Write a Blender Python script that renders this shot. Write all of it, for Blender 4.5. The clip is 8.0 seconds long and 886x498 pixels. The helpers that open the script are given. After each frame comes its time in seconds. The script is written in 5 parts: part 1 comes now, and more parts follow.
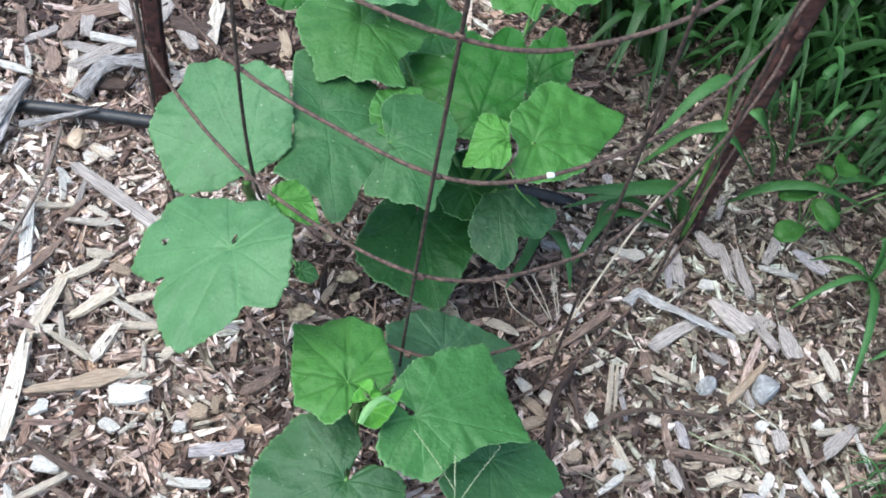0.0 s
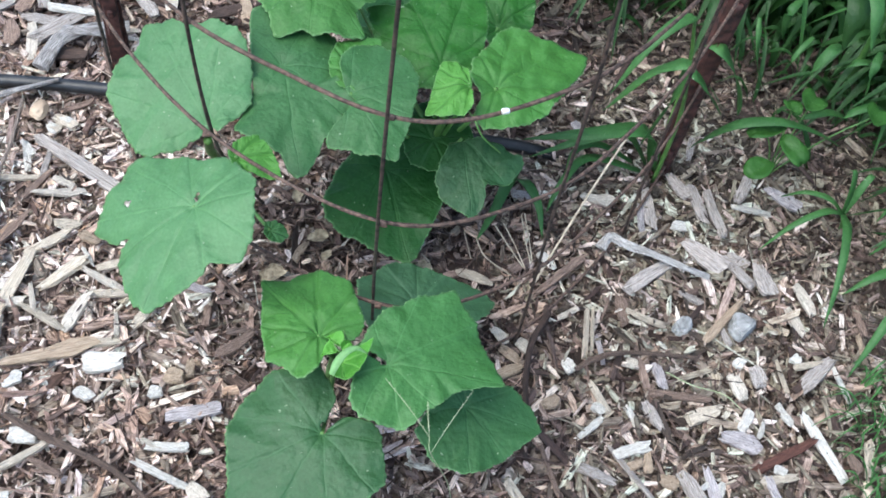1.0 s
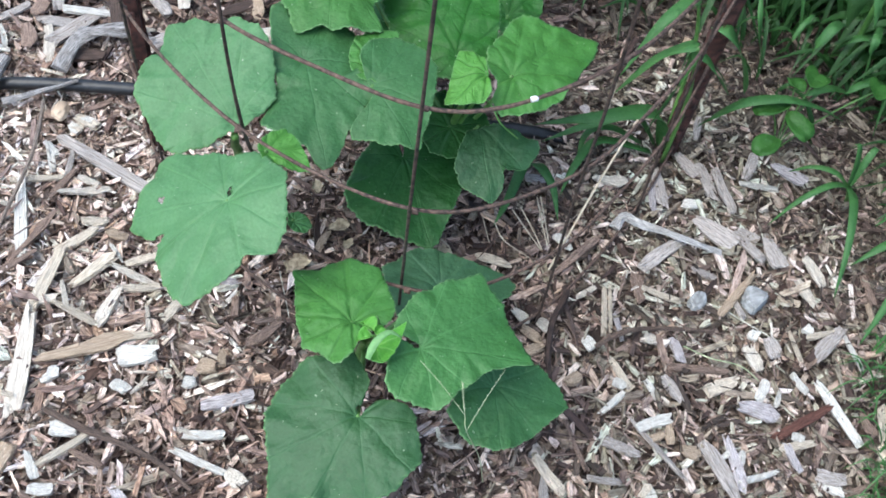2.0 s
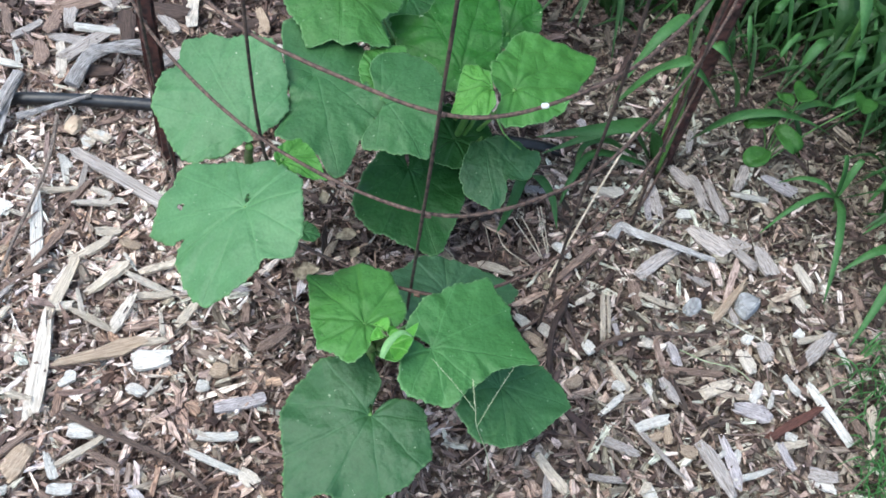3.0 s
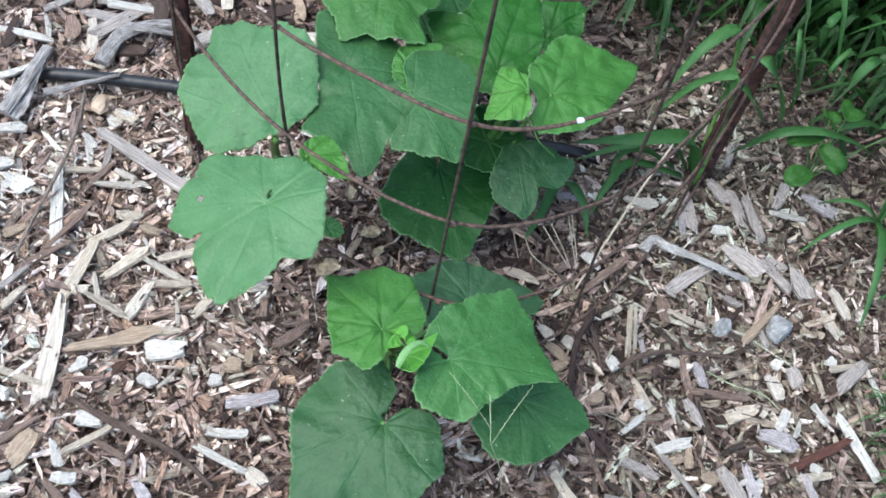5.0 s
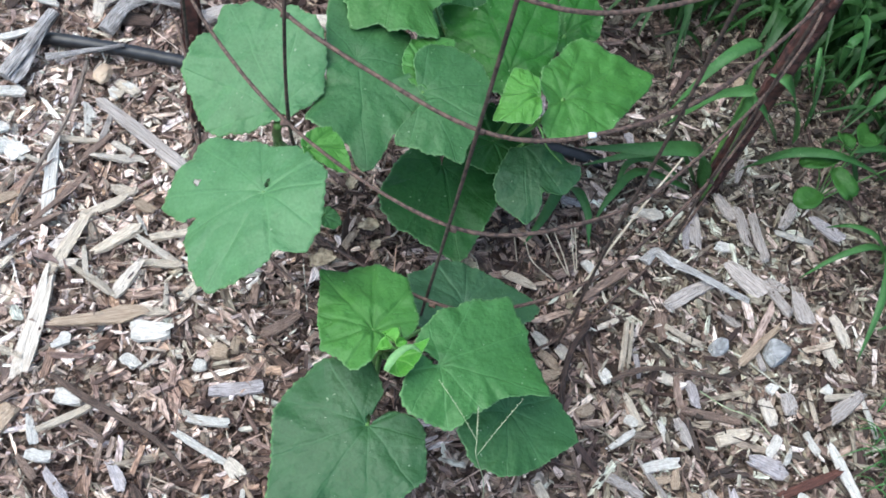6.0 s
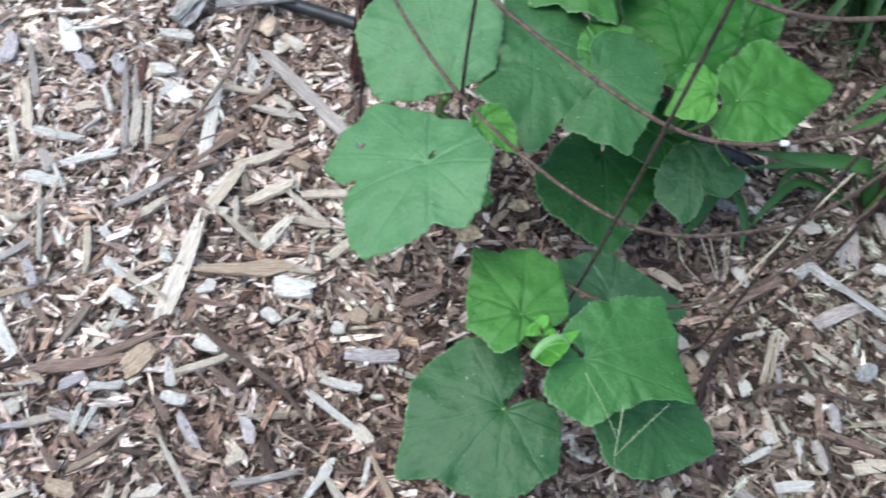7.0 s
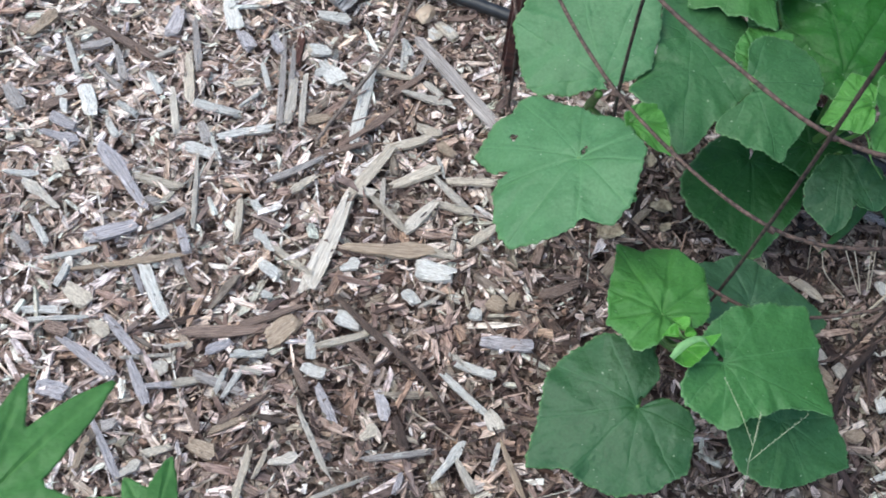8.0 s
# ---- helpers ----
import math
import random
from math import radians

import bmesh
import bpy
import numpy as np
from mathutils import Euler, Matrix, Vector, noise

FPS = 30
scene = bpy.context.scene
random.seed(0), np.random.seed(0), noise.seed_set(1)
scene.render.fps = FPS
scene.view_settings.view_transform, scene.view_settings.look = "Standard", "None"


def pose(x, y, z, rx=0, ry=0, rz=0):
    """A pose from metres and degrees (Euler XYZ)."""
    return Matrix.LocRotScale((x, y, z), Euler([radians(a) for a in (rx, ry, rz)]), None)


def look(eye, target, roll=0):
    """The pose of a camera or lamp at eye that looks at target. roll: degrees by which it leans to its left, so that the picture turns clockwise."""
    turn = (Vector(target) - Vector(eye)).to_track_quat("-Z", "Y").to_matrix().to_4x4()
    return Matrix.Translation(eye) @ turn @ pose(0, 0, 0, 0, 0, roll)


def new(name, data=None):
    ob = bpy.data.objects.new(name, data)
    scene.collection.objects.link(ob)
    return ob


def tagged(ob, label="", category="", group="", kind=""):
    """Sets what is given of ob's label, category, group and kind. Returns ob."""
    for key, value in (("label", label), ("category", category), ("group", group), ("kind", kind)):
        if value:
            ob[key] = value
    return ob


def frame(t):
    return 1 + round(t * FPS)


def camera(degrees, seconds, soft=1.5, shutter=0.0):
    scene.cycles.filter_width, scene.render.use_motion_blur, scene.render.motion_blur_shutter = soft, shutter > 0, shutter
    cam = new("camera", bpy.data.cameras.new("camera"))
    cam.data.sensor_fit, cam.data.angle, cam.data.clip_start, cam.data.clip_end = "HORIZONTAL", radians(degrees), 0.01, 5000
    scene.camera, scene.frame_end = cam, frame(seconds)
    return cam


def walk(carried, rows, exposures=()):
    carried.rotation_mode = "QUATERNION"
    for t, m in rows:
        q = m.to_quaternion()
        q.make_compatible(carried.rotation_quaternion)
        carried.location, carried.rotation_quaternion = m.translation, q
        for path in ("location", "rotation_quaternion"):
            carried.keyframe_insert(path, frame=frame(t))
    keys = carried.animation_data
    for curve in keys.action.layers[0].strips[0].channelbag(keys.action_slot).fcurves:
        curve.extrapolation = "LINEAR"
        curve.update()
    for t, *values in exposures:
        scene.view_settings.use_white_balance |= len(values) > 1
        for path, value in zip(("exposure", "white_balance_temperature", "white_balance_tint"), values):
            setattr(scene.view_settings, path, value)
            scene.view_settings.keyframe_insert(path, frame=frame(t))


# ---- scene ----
cam = camera(39.3, 8.0, soft=1.7, shutter=0.35)
PATH = [
    (0, (-0.023, -0.47, 1.023), (-0.063, 0.699, -0.599), 11.1),
    (0.5, (-0.013, -0.47, 1.02), (-0.033, 0.681, -0.615), 10.6),
    (1, (0.0, -0.48, 1.009), (-0.017, 0.658, -0.636), 9.2),
    (1.5, (-0.012, -0.482, 1.015), (-0.027, 0.635, -0.644), 8.8),
    (2, (-0.03, -0.502, 1.032), (-0.025, 0.619, -0.624), 8.2),
    (2.2, (-0.035, -0.515, 1.038), (-0.025, 0.617, -0.611), 7.3),
    (3.3, (-0.057, -0.544, 1.055), (-0.021, 0.623, -0.569), 9.5),
    (3.5, (-0.059, -0.544, 1.05), (-0.027, 0.628, -0.571), 9.2),
    (4, (-0.056, -0.538, 1.042), (-0.067, 0.618, -0.59), 8.4),
    (4.5, (-0.047, -0.522, 1.039), (-0.07, 0.621, -0.602), 8.5),
    (4.7, (-0.048, -0.516, 1.042), (-0.069, 0.619, -0.604), 9.3),
    (5.8, (-0.05, -0.482, 1.028), (-0.057, 0.633, -0.632), 13.7),
    (6, (-0.054, -0.478, 1.029), (-0.057, 0.626, -0.639), 15.1),
    (6.5, (-0.075, -0.482, 1.014), (-0.064, 0.617, -0.657), 18.7),
    (6.8, (-0.087, -0.476, 1.011), (-0.173, 0.58, -0.685), 16.6),
    (7, (-0.093, -0.476, 1.012), (-0.247, 0.548, -0.699), 14.5),
    (7.5, (-0.101, -0.475, 1.007), (-0.378, 0.486, -0.725), 10.5),
    (8, (-0.113, -0.493, 1.023), (-0.429, 0.443, -0.716), 9.6),
]
walk(cam, [(t, look(eye, target, roll)) for t, eye, target, roll in PATH],
     exposures=[(0.0, 1.15, 5950, 3), (2.0, 1.12, 5950, 3), (4.0, 1.06, 5950, 3), (6.5, 1.05, 5950, 3), (7.0, 0.94, 5950, 3), (7.5, 0.82, 5950, 3), (8.0, 0.68, 5950, 3)])

# ---- light: bright overcast day ----
world = bpy.data.worlds.new("sky")
world.use_nodes = True
scene.world = world
sky = world.node_tree.nodes.new("ShaderNodeTexSky")
sky.sky_type = "NISHITA"
sky.sun_disc = False
sky.sun_elevation, sky.sun_rotation = radians(62), radians(239)
sky.dust_density, sky.ozone_density = 3.0, 1.0
world.node_tree.links.new(sky.outputs[0], world.node_tree.nodes["Background"].inputs[0])
world.node_tree.nodes["Background"].inputs[1].default_value = 0.17

sun_data = bpy.data.lights.new("sun", "SUN")
sun_data.energy, sun_data.angle, sun_data.color = 1.1, radians(50), (1.0, 0.98, 0.95)
sun = new("sun", sun_data)
sun.matrix_world = look((-1.0, -0.6, 2.2), (0, 0, 0))

# ---- materials ----


def nodes_of(name):
    mat = bpy.data.materials.new(name)
    mat.use_nodes = True
    tree = mat.node_tree
    return mat, tree, tree.nodes["Principled BSDF"]


def node(tree, kind, links=(), **values):
    made = tree.nodes.new(kind)
    for key, value in values.items():
        if key in made.inputs:
            made.inputs[key].default_value = value
        else:
            made.attribute_name = value
    for key, source in dict(links).items():
        tree.links.new(source, made.inputs[key])
    return made


def ramp(tree, source, stops, constant=False):
    made = tree.nodes.new("ShaderNodeValToRGB")
    band = made.color_ramp
    band.interpolation = "CONSTANT" if constant else "LINEAR"
    while len(band.elements) < len(stops):
        band.elements.new(0.5)
    for element, (place, colour) in zip(band.elements, stops):
        element.position, element.color = place, (*colour, 1)
    tree.links.new(source, made.inputs[0])
    return made.outputs[0]


def mixed(tree, factor, a, b, mode="MIX"):
    made = tree.nodes.new("ShaderNodeMix")
    made.data_type, made.blend_type = "RGBA", mode
    for index, source in ((0, factor), (6, a), (7, b)):
        if isinstance(source, (int, float)):
            made.inputs[index].default_value = source
        elif isinstance(source, tuple):
            made.inputs[index].default_value = (*source, 1)
        else:
            tree.links.new(source, made.inputs[index])
    return made.outputs[2]


def noise_of(tree, scale, detail=4.0, vector=None):
    made = node(tree, "ShaderNodeTexNoise", Scale=scale, Detail=detail)
    if vector is not None:
        tree.links.new(vector, made.inputs["Vector"])
    return made.outputs["Fac"]


def bumped(tree, shader, height, strength, distance):
    made = node(tree, "ShaderNodeBump", Strength=strength, Distance=distance)
    tree.links.new(height, made.inputs["Height"])
    tree.links.new(made.outputs[0], shader.inputs["Normal"])


def coords(tree, kind="Object"):
    return tree.nodes.new("ShaderNodeTexCoord").outputs[kind]


def scaled(tree, vector, x, y, z):
    made = node(tree, "ShaderNodeMapping", {"Vector": vector})
    made.inputs["Scale"].default_value = (x, y, z)
    return made.outputs[0]


CHIP_TONES = [
    (0.00, (0.055, 0.033, 0.026)), (0.14, (0.135, 0.095, 0.076)), (0.34, (0.262, 0.202, 0.166)), (0.52, (0.39, 0.305, 0.25)),
    (0.68, (0.50, 0.405, 0.32)), (0.78, (0.64, 0.555, 0.485)), (0.88, (0.78, 0.70, 0.61)), (0.96, (0.91, 0.86, 0.78)),
]


def mulch_material():
    mat, tree, shader = nodes_of("wood_mulch")
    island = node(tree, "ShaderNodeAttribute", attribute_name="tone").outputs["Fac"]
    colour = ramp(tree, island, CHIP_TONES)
    kind = node(tree, "ShaderNodeAttribute", attribute_name="weathering").outputs["Fac"]
    colour = mixed(tree, 1.0, colour, ramp(tree, kind, [(0.0, (1.08, 0.93, 0.80)), (0.18, (1.05, 0.94, 0.96)), (0.4, (1.03, 0.985, 0.93)), (0.6, (0.98, 0.935, 1.01)), (0.8, (0.875, 0.935, 0.90)), (1.0, (0.69, 0.785, 0.72))]), "MULTIPLY")
    place = coords(tree)
    grain = noise_of(tree, 1.0, 4, scaled(tree, coords(tree, "UV"), 70, 900, 1))
    stain = noise_of(tree, 60, 5, place)
    fibre = noise_of(tree, 1.0, 3, scaled(tree, coords(tree, "UV"), 120, 330, 1))
    colour = mixed(tree, 0.85, colour, ramp(tree, grain, [(0.32, (0.42, 0.37, 0.35)), (0.6, (1.25, 1.24, 1.22))]), "MULTIPLY")
    colour = mixed(tree, 0.8, colour, ramp(tree, fibre, [(0.36, (0.45, 0.39, 0.36)), (0.54, (1.18, 1.18, 1.18))]), "MULTIPLY")
    colour = mixed(tree, 0.5, colour, ramp(tree, stain, [(0.35, (0.5, 0.42, 0.38)), (0.62, (1.1, 1.1, 1.1))]), "MULTIPLY")
    tree.links.new(colour, shader.inputs["Base Color"])
    shader.inputs["Roughness"].default_value = 0.7
    bumped(tree, shader, mixed(tree, 0.5, grain, fibre), 0.9, 0.003)
    return mat


def chip_material(name, low, high):
    mat, tree, shader = nodes_of(name)
    place = coords(tree)
    shade = tree.nodes.new("ShaderNodeObjectInfo").outputs["Random"]
    grain = noise_of(tree, 1.0, 6, scaled(tree, place, 3, 22, 14))
    blot = noise_of(tree, 6, 3, place)
    colour = ramp(tree, grain, [(0.33, low), (0.62, high)])
    colour = mixed(tree, 0.55, colour, ramp(tree, blot, [(0.35, (0.66, 0.6, 0.55)), (0.6, (1.08, 1.08, 1.08))]), "MULTIPLY")
    colour = mixed(tree, 0.4, colour, ramp(tree, shade, [(0, (0.7, 0.68, 0.66)), (1, (1.15, 1.12, 1.1))]), "MULTIPLY")
    tree.links.new(colour, shader.inputs["Base Color"])
    shader.inputs["Roughness"].default_value = 0.82
    bumped(tree, shader, grain, 1.0, 0.003)
    return mat


def soil_material():
    mat, tree, shader = nodes_of("mulch_soil")
    place = coords(tree)
    bent = node(tree, "ShaderNodeTexNoise", {"Vector": place}, Scale=35.0, Detail=3.0).outputs["Color"]
    flakes = node(tree, "ShaderNodeTexVoronoi", {"Vector": mixed(tree, 0.03, place, bent)}, Scale=95.0)
    pick = node(tree, "ShaderNodeSeparateColor", {"Color": flakes.outputs["Color"]}).outputs[0]
    colour = ramp(tree, pick, CHIP_TONES)
    lumps = noise_of(tree, 170, 8, place)
    colour = mixed(tree, 0.9, colour, ramp(tree, lumps, [(0.35, (0.2, 0.17, 0.155)), (0.65, (0.95, 0.89, 0.84))]), "MULTIPLY")
    patch = noise_of(tree, 2.5, 5, place)
    colour = mixed(tree, 0.5, colour, ramp(tree, patch, [(0.35, (0.6, 0.57, 0.54)), (0.65, (1.1, 1.1, 1.1))]), "MULTIPLY")
    tree.links.new(colour, shader.inputs["Base Color"])
    shader.inputs["Roughness"].default_value = 0.95
    bumped(tree, shader, flakes.outputs["Distance"], 0.8, 0.01)
    return mat


def sums(tree, kind, a, b=0.0, c=0.0):
    """One arithmetic node; a, b and c are sockets or numbers."""
    made = tree.nodes.new("ShaderNodeMath")
    made.operation = kind
    for index, source in enumerate((a, b, c)):
        if isinstance(source, (int, float)):
            made.inputs[index].default_value = source
        else:
            tree.links.new(source, made.inputs[index])
    return made.outputs[0]


def hump(tree, value, width):
    """1 where the value is 0, falling to 0 within about the width."""
    ratio = sums(tree, "DIVIDE", value, width)
    return sums(tree, "POWER", 2.718, sums(tree, "MULTIPLY", sums(tree, "MULTIPLY", ratio, ratio), -1.0))


def leaf_ribs(tree):
    """Palmate veins of a blade: main ribs every 37 degrees round the stalk's joint and side veins between them."""
    blade_place = node(tree, "ShaderNodeAttribute", attribute_name="blade").outputs["Vector"]
    wander = node(tree, "ShaderNodeTexNoise", {"Vector": blade_place}, Scale=38.0, Detail=2.0).outputs["Color"]
    shift = node(tree, "ShaderNodeSeparateXYZ", {"Vector": wander}).outputs
    place = node(tree, "ShaderNodeSeparateXYZ", {"Vector": blade_place}).outputs
    x = sums(tree, "MULTIPLY_ADD", shift[0], 0.006, sums(tree, "SUBTRACT", place[0], 0.003))
    y = sums(tree, "MULTIPLY_ADD", shift[1], 0.006, sums(tree, "SUBTRACT", place[1], 0.003))
    r = sums(tree, "SQRT", sums(tree, "ADD", sums(tree, "MULTIPLY", x, x), sums(tree, "MULTIPLY", y, y)))
    turns = sums(tree, "DIVIDE", sums(tree, "ARCTAN2", y, x), radians(37))
    gap = sums(tree, "MULTIPLY", sums(tree, "SUBTRACT", turns, sums(tree, "ROUND", turns)), radians(37))
    off = sums(tree, "ABSOLUTE", sums(tree, "MULTIPLY", r, sums(tree, "SINE", gap)))
    along = sums(tree, "MULTIPLY", r, sums(tree, "COSINE", gap))
    far = sums(tree, "MINIMUM", sums(tree, "DIVIDE", r, sums(tree, "MAXIMUM", place[2], 0.01)), 2.0)
    main = hump(tree, off, sums(tree, "MULTIPLY_ADD", far, -0.0003, 0.0010))
    step = sums(tree, "FRACT", sums(tree, "DIVIDE", sums(tree, "MULTIPLY_ADD", off, -0.85, along), sums(tree, "MULTIPLY_ADD", place[2], 0.2, 0.003)))
    side = hump(tree, sums(tree, "SUBTRACT", step, 0.5), 0.07)
    side = sums(tree, "MULTIPLY", side, sums(tree, "MINIMUM", sums(tree, "DIVIDE", off, 0.004), 0.5))
    there = sums(tree, "GREATER_THAN", place[2], 0.001)
    return sums(tree, "MULTIPLY", main, there), sums(tree, "MULTIPLY", side, there)


def leaf_material(name, deep, bright, vein, gloss=0.35):
    mat, tree, shader = nodes_of(name)
    place = coords(tree)
    mottle = noise_of(tree, 45, 4, place)
    wide = noise_of(tree, 11, 2, place)
    own = tree.nodes.new("ShaderNodeObjectInfo").outputs["Random"]
    colour = mixed(tree, wide, deep, bright)
    colour = mixed(tree, 0.6, colour, ramp(tree, noise_of(tree, 420, 2, place), [(0.35, (0.82, 0.85, 0.82)), (0.65, (1.12, 1.1, 1.14))]), "MULTIPLY")
    colour = mixed(tree, 0.55, colour, ramp(tree, mottle, [(0.35, (0.78, 0.82, 0.75)), (0.65, (1.12, 1.1, 1.1))]), "MULTIPLY")
    colour = mixed(tree, 0.3, colour, ramp(tree, own, [(0, (0.8, 0.85, 0.85)), (1, (1.15, 1.1, 1.05))]), "MULTIPLY")
    ribs, side_veins = leaf_ribs(tree)
    rib = sums(tree, "MAXIMUM", node(tree, "ShaderNodeAttribute", attribute_name="vein").outputs["Fac"], sums(tree, "MULTIPLY_ADD", ribs, 0.5, sums(tree, "MULTIPLY", side_veins, 0.3)))
    colour = mixed(tree, rib, colour, vein)
    colour = mixed(tree, node(tree, "ShaderNodeAttribute", attribute_name="margin").outputs["Fac"], colour, (0.20, 0.36, 0.15))
    specks = ramp(tree, noise_of(tree, 260, 2, place), [(0.735, (0, 0, 0)), (0.76, (0.8, 0.8, 0.8))])
    colour = mixed(tree, specks, colour, (0.32, 0.42, 0.26))
    tree.links.new(colour, shader.inputs["Base Color"])
    shader.inputs["Roughness"].default_value = 0.5
    shader.inputs["Specular IOR Level"].default_value = gloss
    net = node(tree, "ShaderNodeTexVoronoi", {"Vector": place}, Scale=230.0).outputs["Distance"]
    relief = sums(tree, "MULTIPLY_ADD", ribs, -0.28, sums(tree, "MULTIPLY_ADD", net, -0.35, noise_of(tree, 190, 4, place)))
    bumped(tree, shader, relief, 0.5, 0.002)
    glow = node(tree, "ShaderNodeBsdfTranslucent", {"Color": colour})
    both = node(tree, "ShaderNodeMixShader", Fac=0.22)
    tree.links.new(shader.outputs[0], both.inputs[1])
    tree.links.new(glow.outputs[0], both.inputs[2])
    tree.links.new(both.outputs[0], tree.nodes["Material Output"].inputs["Surface"])
    return mat


def plain_material(name, low, high, scale, roughness, bump=0.3, metal=0.0, stretch=(1, 1, 1)):
    mat, tree, shader = nodes_of(name)
    place = scaled(tree, coords(tree), *stretch)
    spots = noise_of(tree, scale, 6, place)
    wide = noise_of(tree, scale * 0.17, 3, place)
    colour = ramp(tree, spots, [(0.34, low), (0.66, high)])
    colour = mixed(tree, 0.5, colour, ramp(tree, wide, [(0.35, (0.65, 0.62, 0.6)), (0.65, (1.15, 1.15, 1.15))]), "MULTIPLY")
    tree.links.new(colour, shader.inputs["Base Color"])
    shader.inputs["Roughness"].default_value = roughness
    shader.inputs["Metallic"].default_value = metal
    bumped(tree, shader, spots, bump, 0.0015)
    return mat


def stick_material(name, low, high):
    """Weathered wood with cracks along the stick."""
    mat, tree, shader = nodes_of(name)
    place = coords(tree)
    around = node(tree, "ShaderNodeAttribute", attribute_name="around").outputs["Fac"]
    down = node(tree, "ShaderNodeAttribute", attribute_name="down").outputs["Fac"]
    line = tree.nodes.new("ShaderNodeCombineXYZ")
    tree.links.new(around, line.inputs[0])
    tree.links.new(down, line.inputs[1])
    streak = noise_of(tree, 1.0, 5, scaled(tree, line.outputs[0], 26, 5, 1))
    spots = noise_of(tree, 90, 5, place)
    colour = ramp(tree, streak, [(0.36, low), (0.6, high)])
    colour = mixed(tree, 0.6, colour, ramp(tree, spots, [(0.35, (0.6, 0.56, 0.53)), (0.62, (1.12, 1.12, 1.12))]), "MULTIPLY")
    tree.links.new(colour, shader.inputs["Base Color"])
    shader.inputs["Roughness"].default_value = 0.85
    bumped(tree, shader, streak, 0.9, 0.003)
    return mat


MULCH = mulch_material()
SOIL = soil_material()
CHIPS = {
    "white": chip_material("pale_bleached_wood", (0.62, 0.58, 0.51), (0.93, 0.90, 0.83)),
    "pale": chip_material("pale_wood", (0.56, 0.48, 0.39), (0.88, 0.81, 0.70)),
    "cream": chip_material("cream_wood", (0.52, 0.42, 0.31), (0.86, 0.77, 0.63)),
    "tan": chip_material("tan_wood", (0.33, 0.24, 0.165), (0.61, 0.48, 0.35)),
    "grey": chip_material("weathered_grey_wood", (0.24, 0.21, 0.19), (0.66, 0.595, 0.545)),
    "slate": chip_material("blue_grey_wood", (0.25, 0.222, 0.222), (0.74, 0.68, 0.68)),
    "brown": chip_material("brown_bark", (0.10, 0.062, 0.046), (0.44, 0.315, 0.245)),
    "red": chip_material("red_bark", (0.055, 0.018, 0.013), (0.19, 0.08, 0.055)),
    "dark": chip_material("dark_bark", (0.025, 0.015, 0.012), (0.13, 0.085, 0.065)),
}
LEAVES = {
    "dark": leaf_material("mature_leaf", (0.026, 0.086, 0.029), (0.043, 0.122, 0.041), (0.052, 0.140, 0.050), 0.4),
    "deep": leaf_material("lower_leaf", (0.021, 0.088, 0.020), (0.038, 0.130, 0.029), (0.044, 0.140, 0.034), 0.28),
    "soft": leaf_material("dull_leaf", (0.050, 0.158, 0.040), (0.074, 0.210, 0.053), (0.084, 0.222, 0.066), 0.36),
    "blue": leaf_material("blue_green_leaf", (0.048, 0.122, 0.054), (0.068, 0.156, 0.070), (0.074, 0.166, 0.076), 0.4),
    "plain": leaf_material("smooth_leaf", (0.041, 0.125, 0.037), (0.060, 0.165, 0.050), (0.052, 0.145, 0.048), 0.36),
    "dull": leaf_material("upper_leaf", (0.048, 0.150, 0.032), (0.070, 0.194, 0.044), (0.060, 0.174, 0.04), 0.32),
    "mid": leaf_material("grown_leaf", (0.024, 0.112, 0.015), (0.043, 0.160, 0.023), (0.022, 0.090, 0.014), 0.28),
    "light": leaf_material("pale_leaf", (0.079, 0.200, 0.074), (0.102, 0.240, 0.092), (0.114, 0.266, 0.100), 0.42),
    "pale": leaf_material("bud_underside", (0.17, 0.36, 0.12), (0.24, 0.44, 0.17), (0.3, 0.5, 0.22), 0.4),
    "young": leaf_material("young_leaf", (0.054, 0.175, 0.032), (0.083, 0.232, 0.048), (0.062, 0.185, 0.036), 0.28),
    "fresh": leaf_material("fresh_leaf", (0.078, 0.232, 0.034), (0.112, 0.295, 0.050), (0.066, 0.20, 0.032), 0.3),
    "lobe": leaf_material("lobed_leaf", (0.056, 0.165, 0.034), (0.086, 0.220, 0.050), (0.098, 0.24, 0.06), 0.35),
    "clover": leaf_material("clover_leaf", (0.034, 0.108, 0.018), (0.052, 0.148, 0.028), (0.06, 0.16, 0.034), 0.3),
    "bud": leaf_material("bud_leaf", (0.085, 0.29, 0.032), (0.12, 0.35, 0.048), (0.24, 0.46, 0.13), 0.3),
}
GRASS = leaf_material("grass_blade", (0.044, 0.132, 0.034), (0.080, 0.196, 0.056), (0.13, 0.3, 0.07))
# Grass again, with the back corner's shade put into its colour.
GRASS_SHADED = leaf_material("shaded_grass_blade", (0.015, 0.050, 0.010), (0.034, 0.096, 0.022), (0.06, 0.14, 0.035))
STEM = plain_material("green_stem", (0.055, 0.145, 0.028), (0.115, 0.24, 0.055), 90, 0.5)
RUST = plain_material("rusty_wire", (0.034, 0.021, 0.016), (0.150, 0.094, 0.070), 300, 0.8, 0.6)
RUST_DARK = plain_material("dark_rusty_wire", (0.014, 0.010, 0.008), (0.085, 0.055, 0.043), 180, 0.8, 0.6)
RUST_POST = plain_material("rusty_post", (0.016, 0.006, 0.005), (0.092, 0.032, 0.024), 130, 0.78, 0.9)
HOSE = plain_material("black_hose", (0.008, 0.008, 0.009), (0.022, 0.022, 0.024), 120, 0.42, 0.15)
DRIFT = stick_material("driftwood", (0.10, 0.09, 0.085), (0.47, 0.44, 0.42))
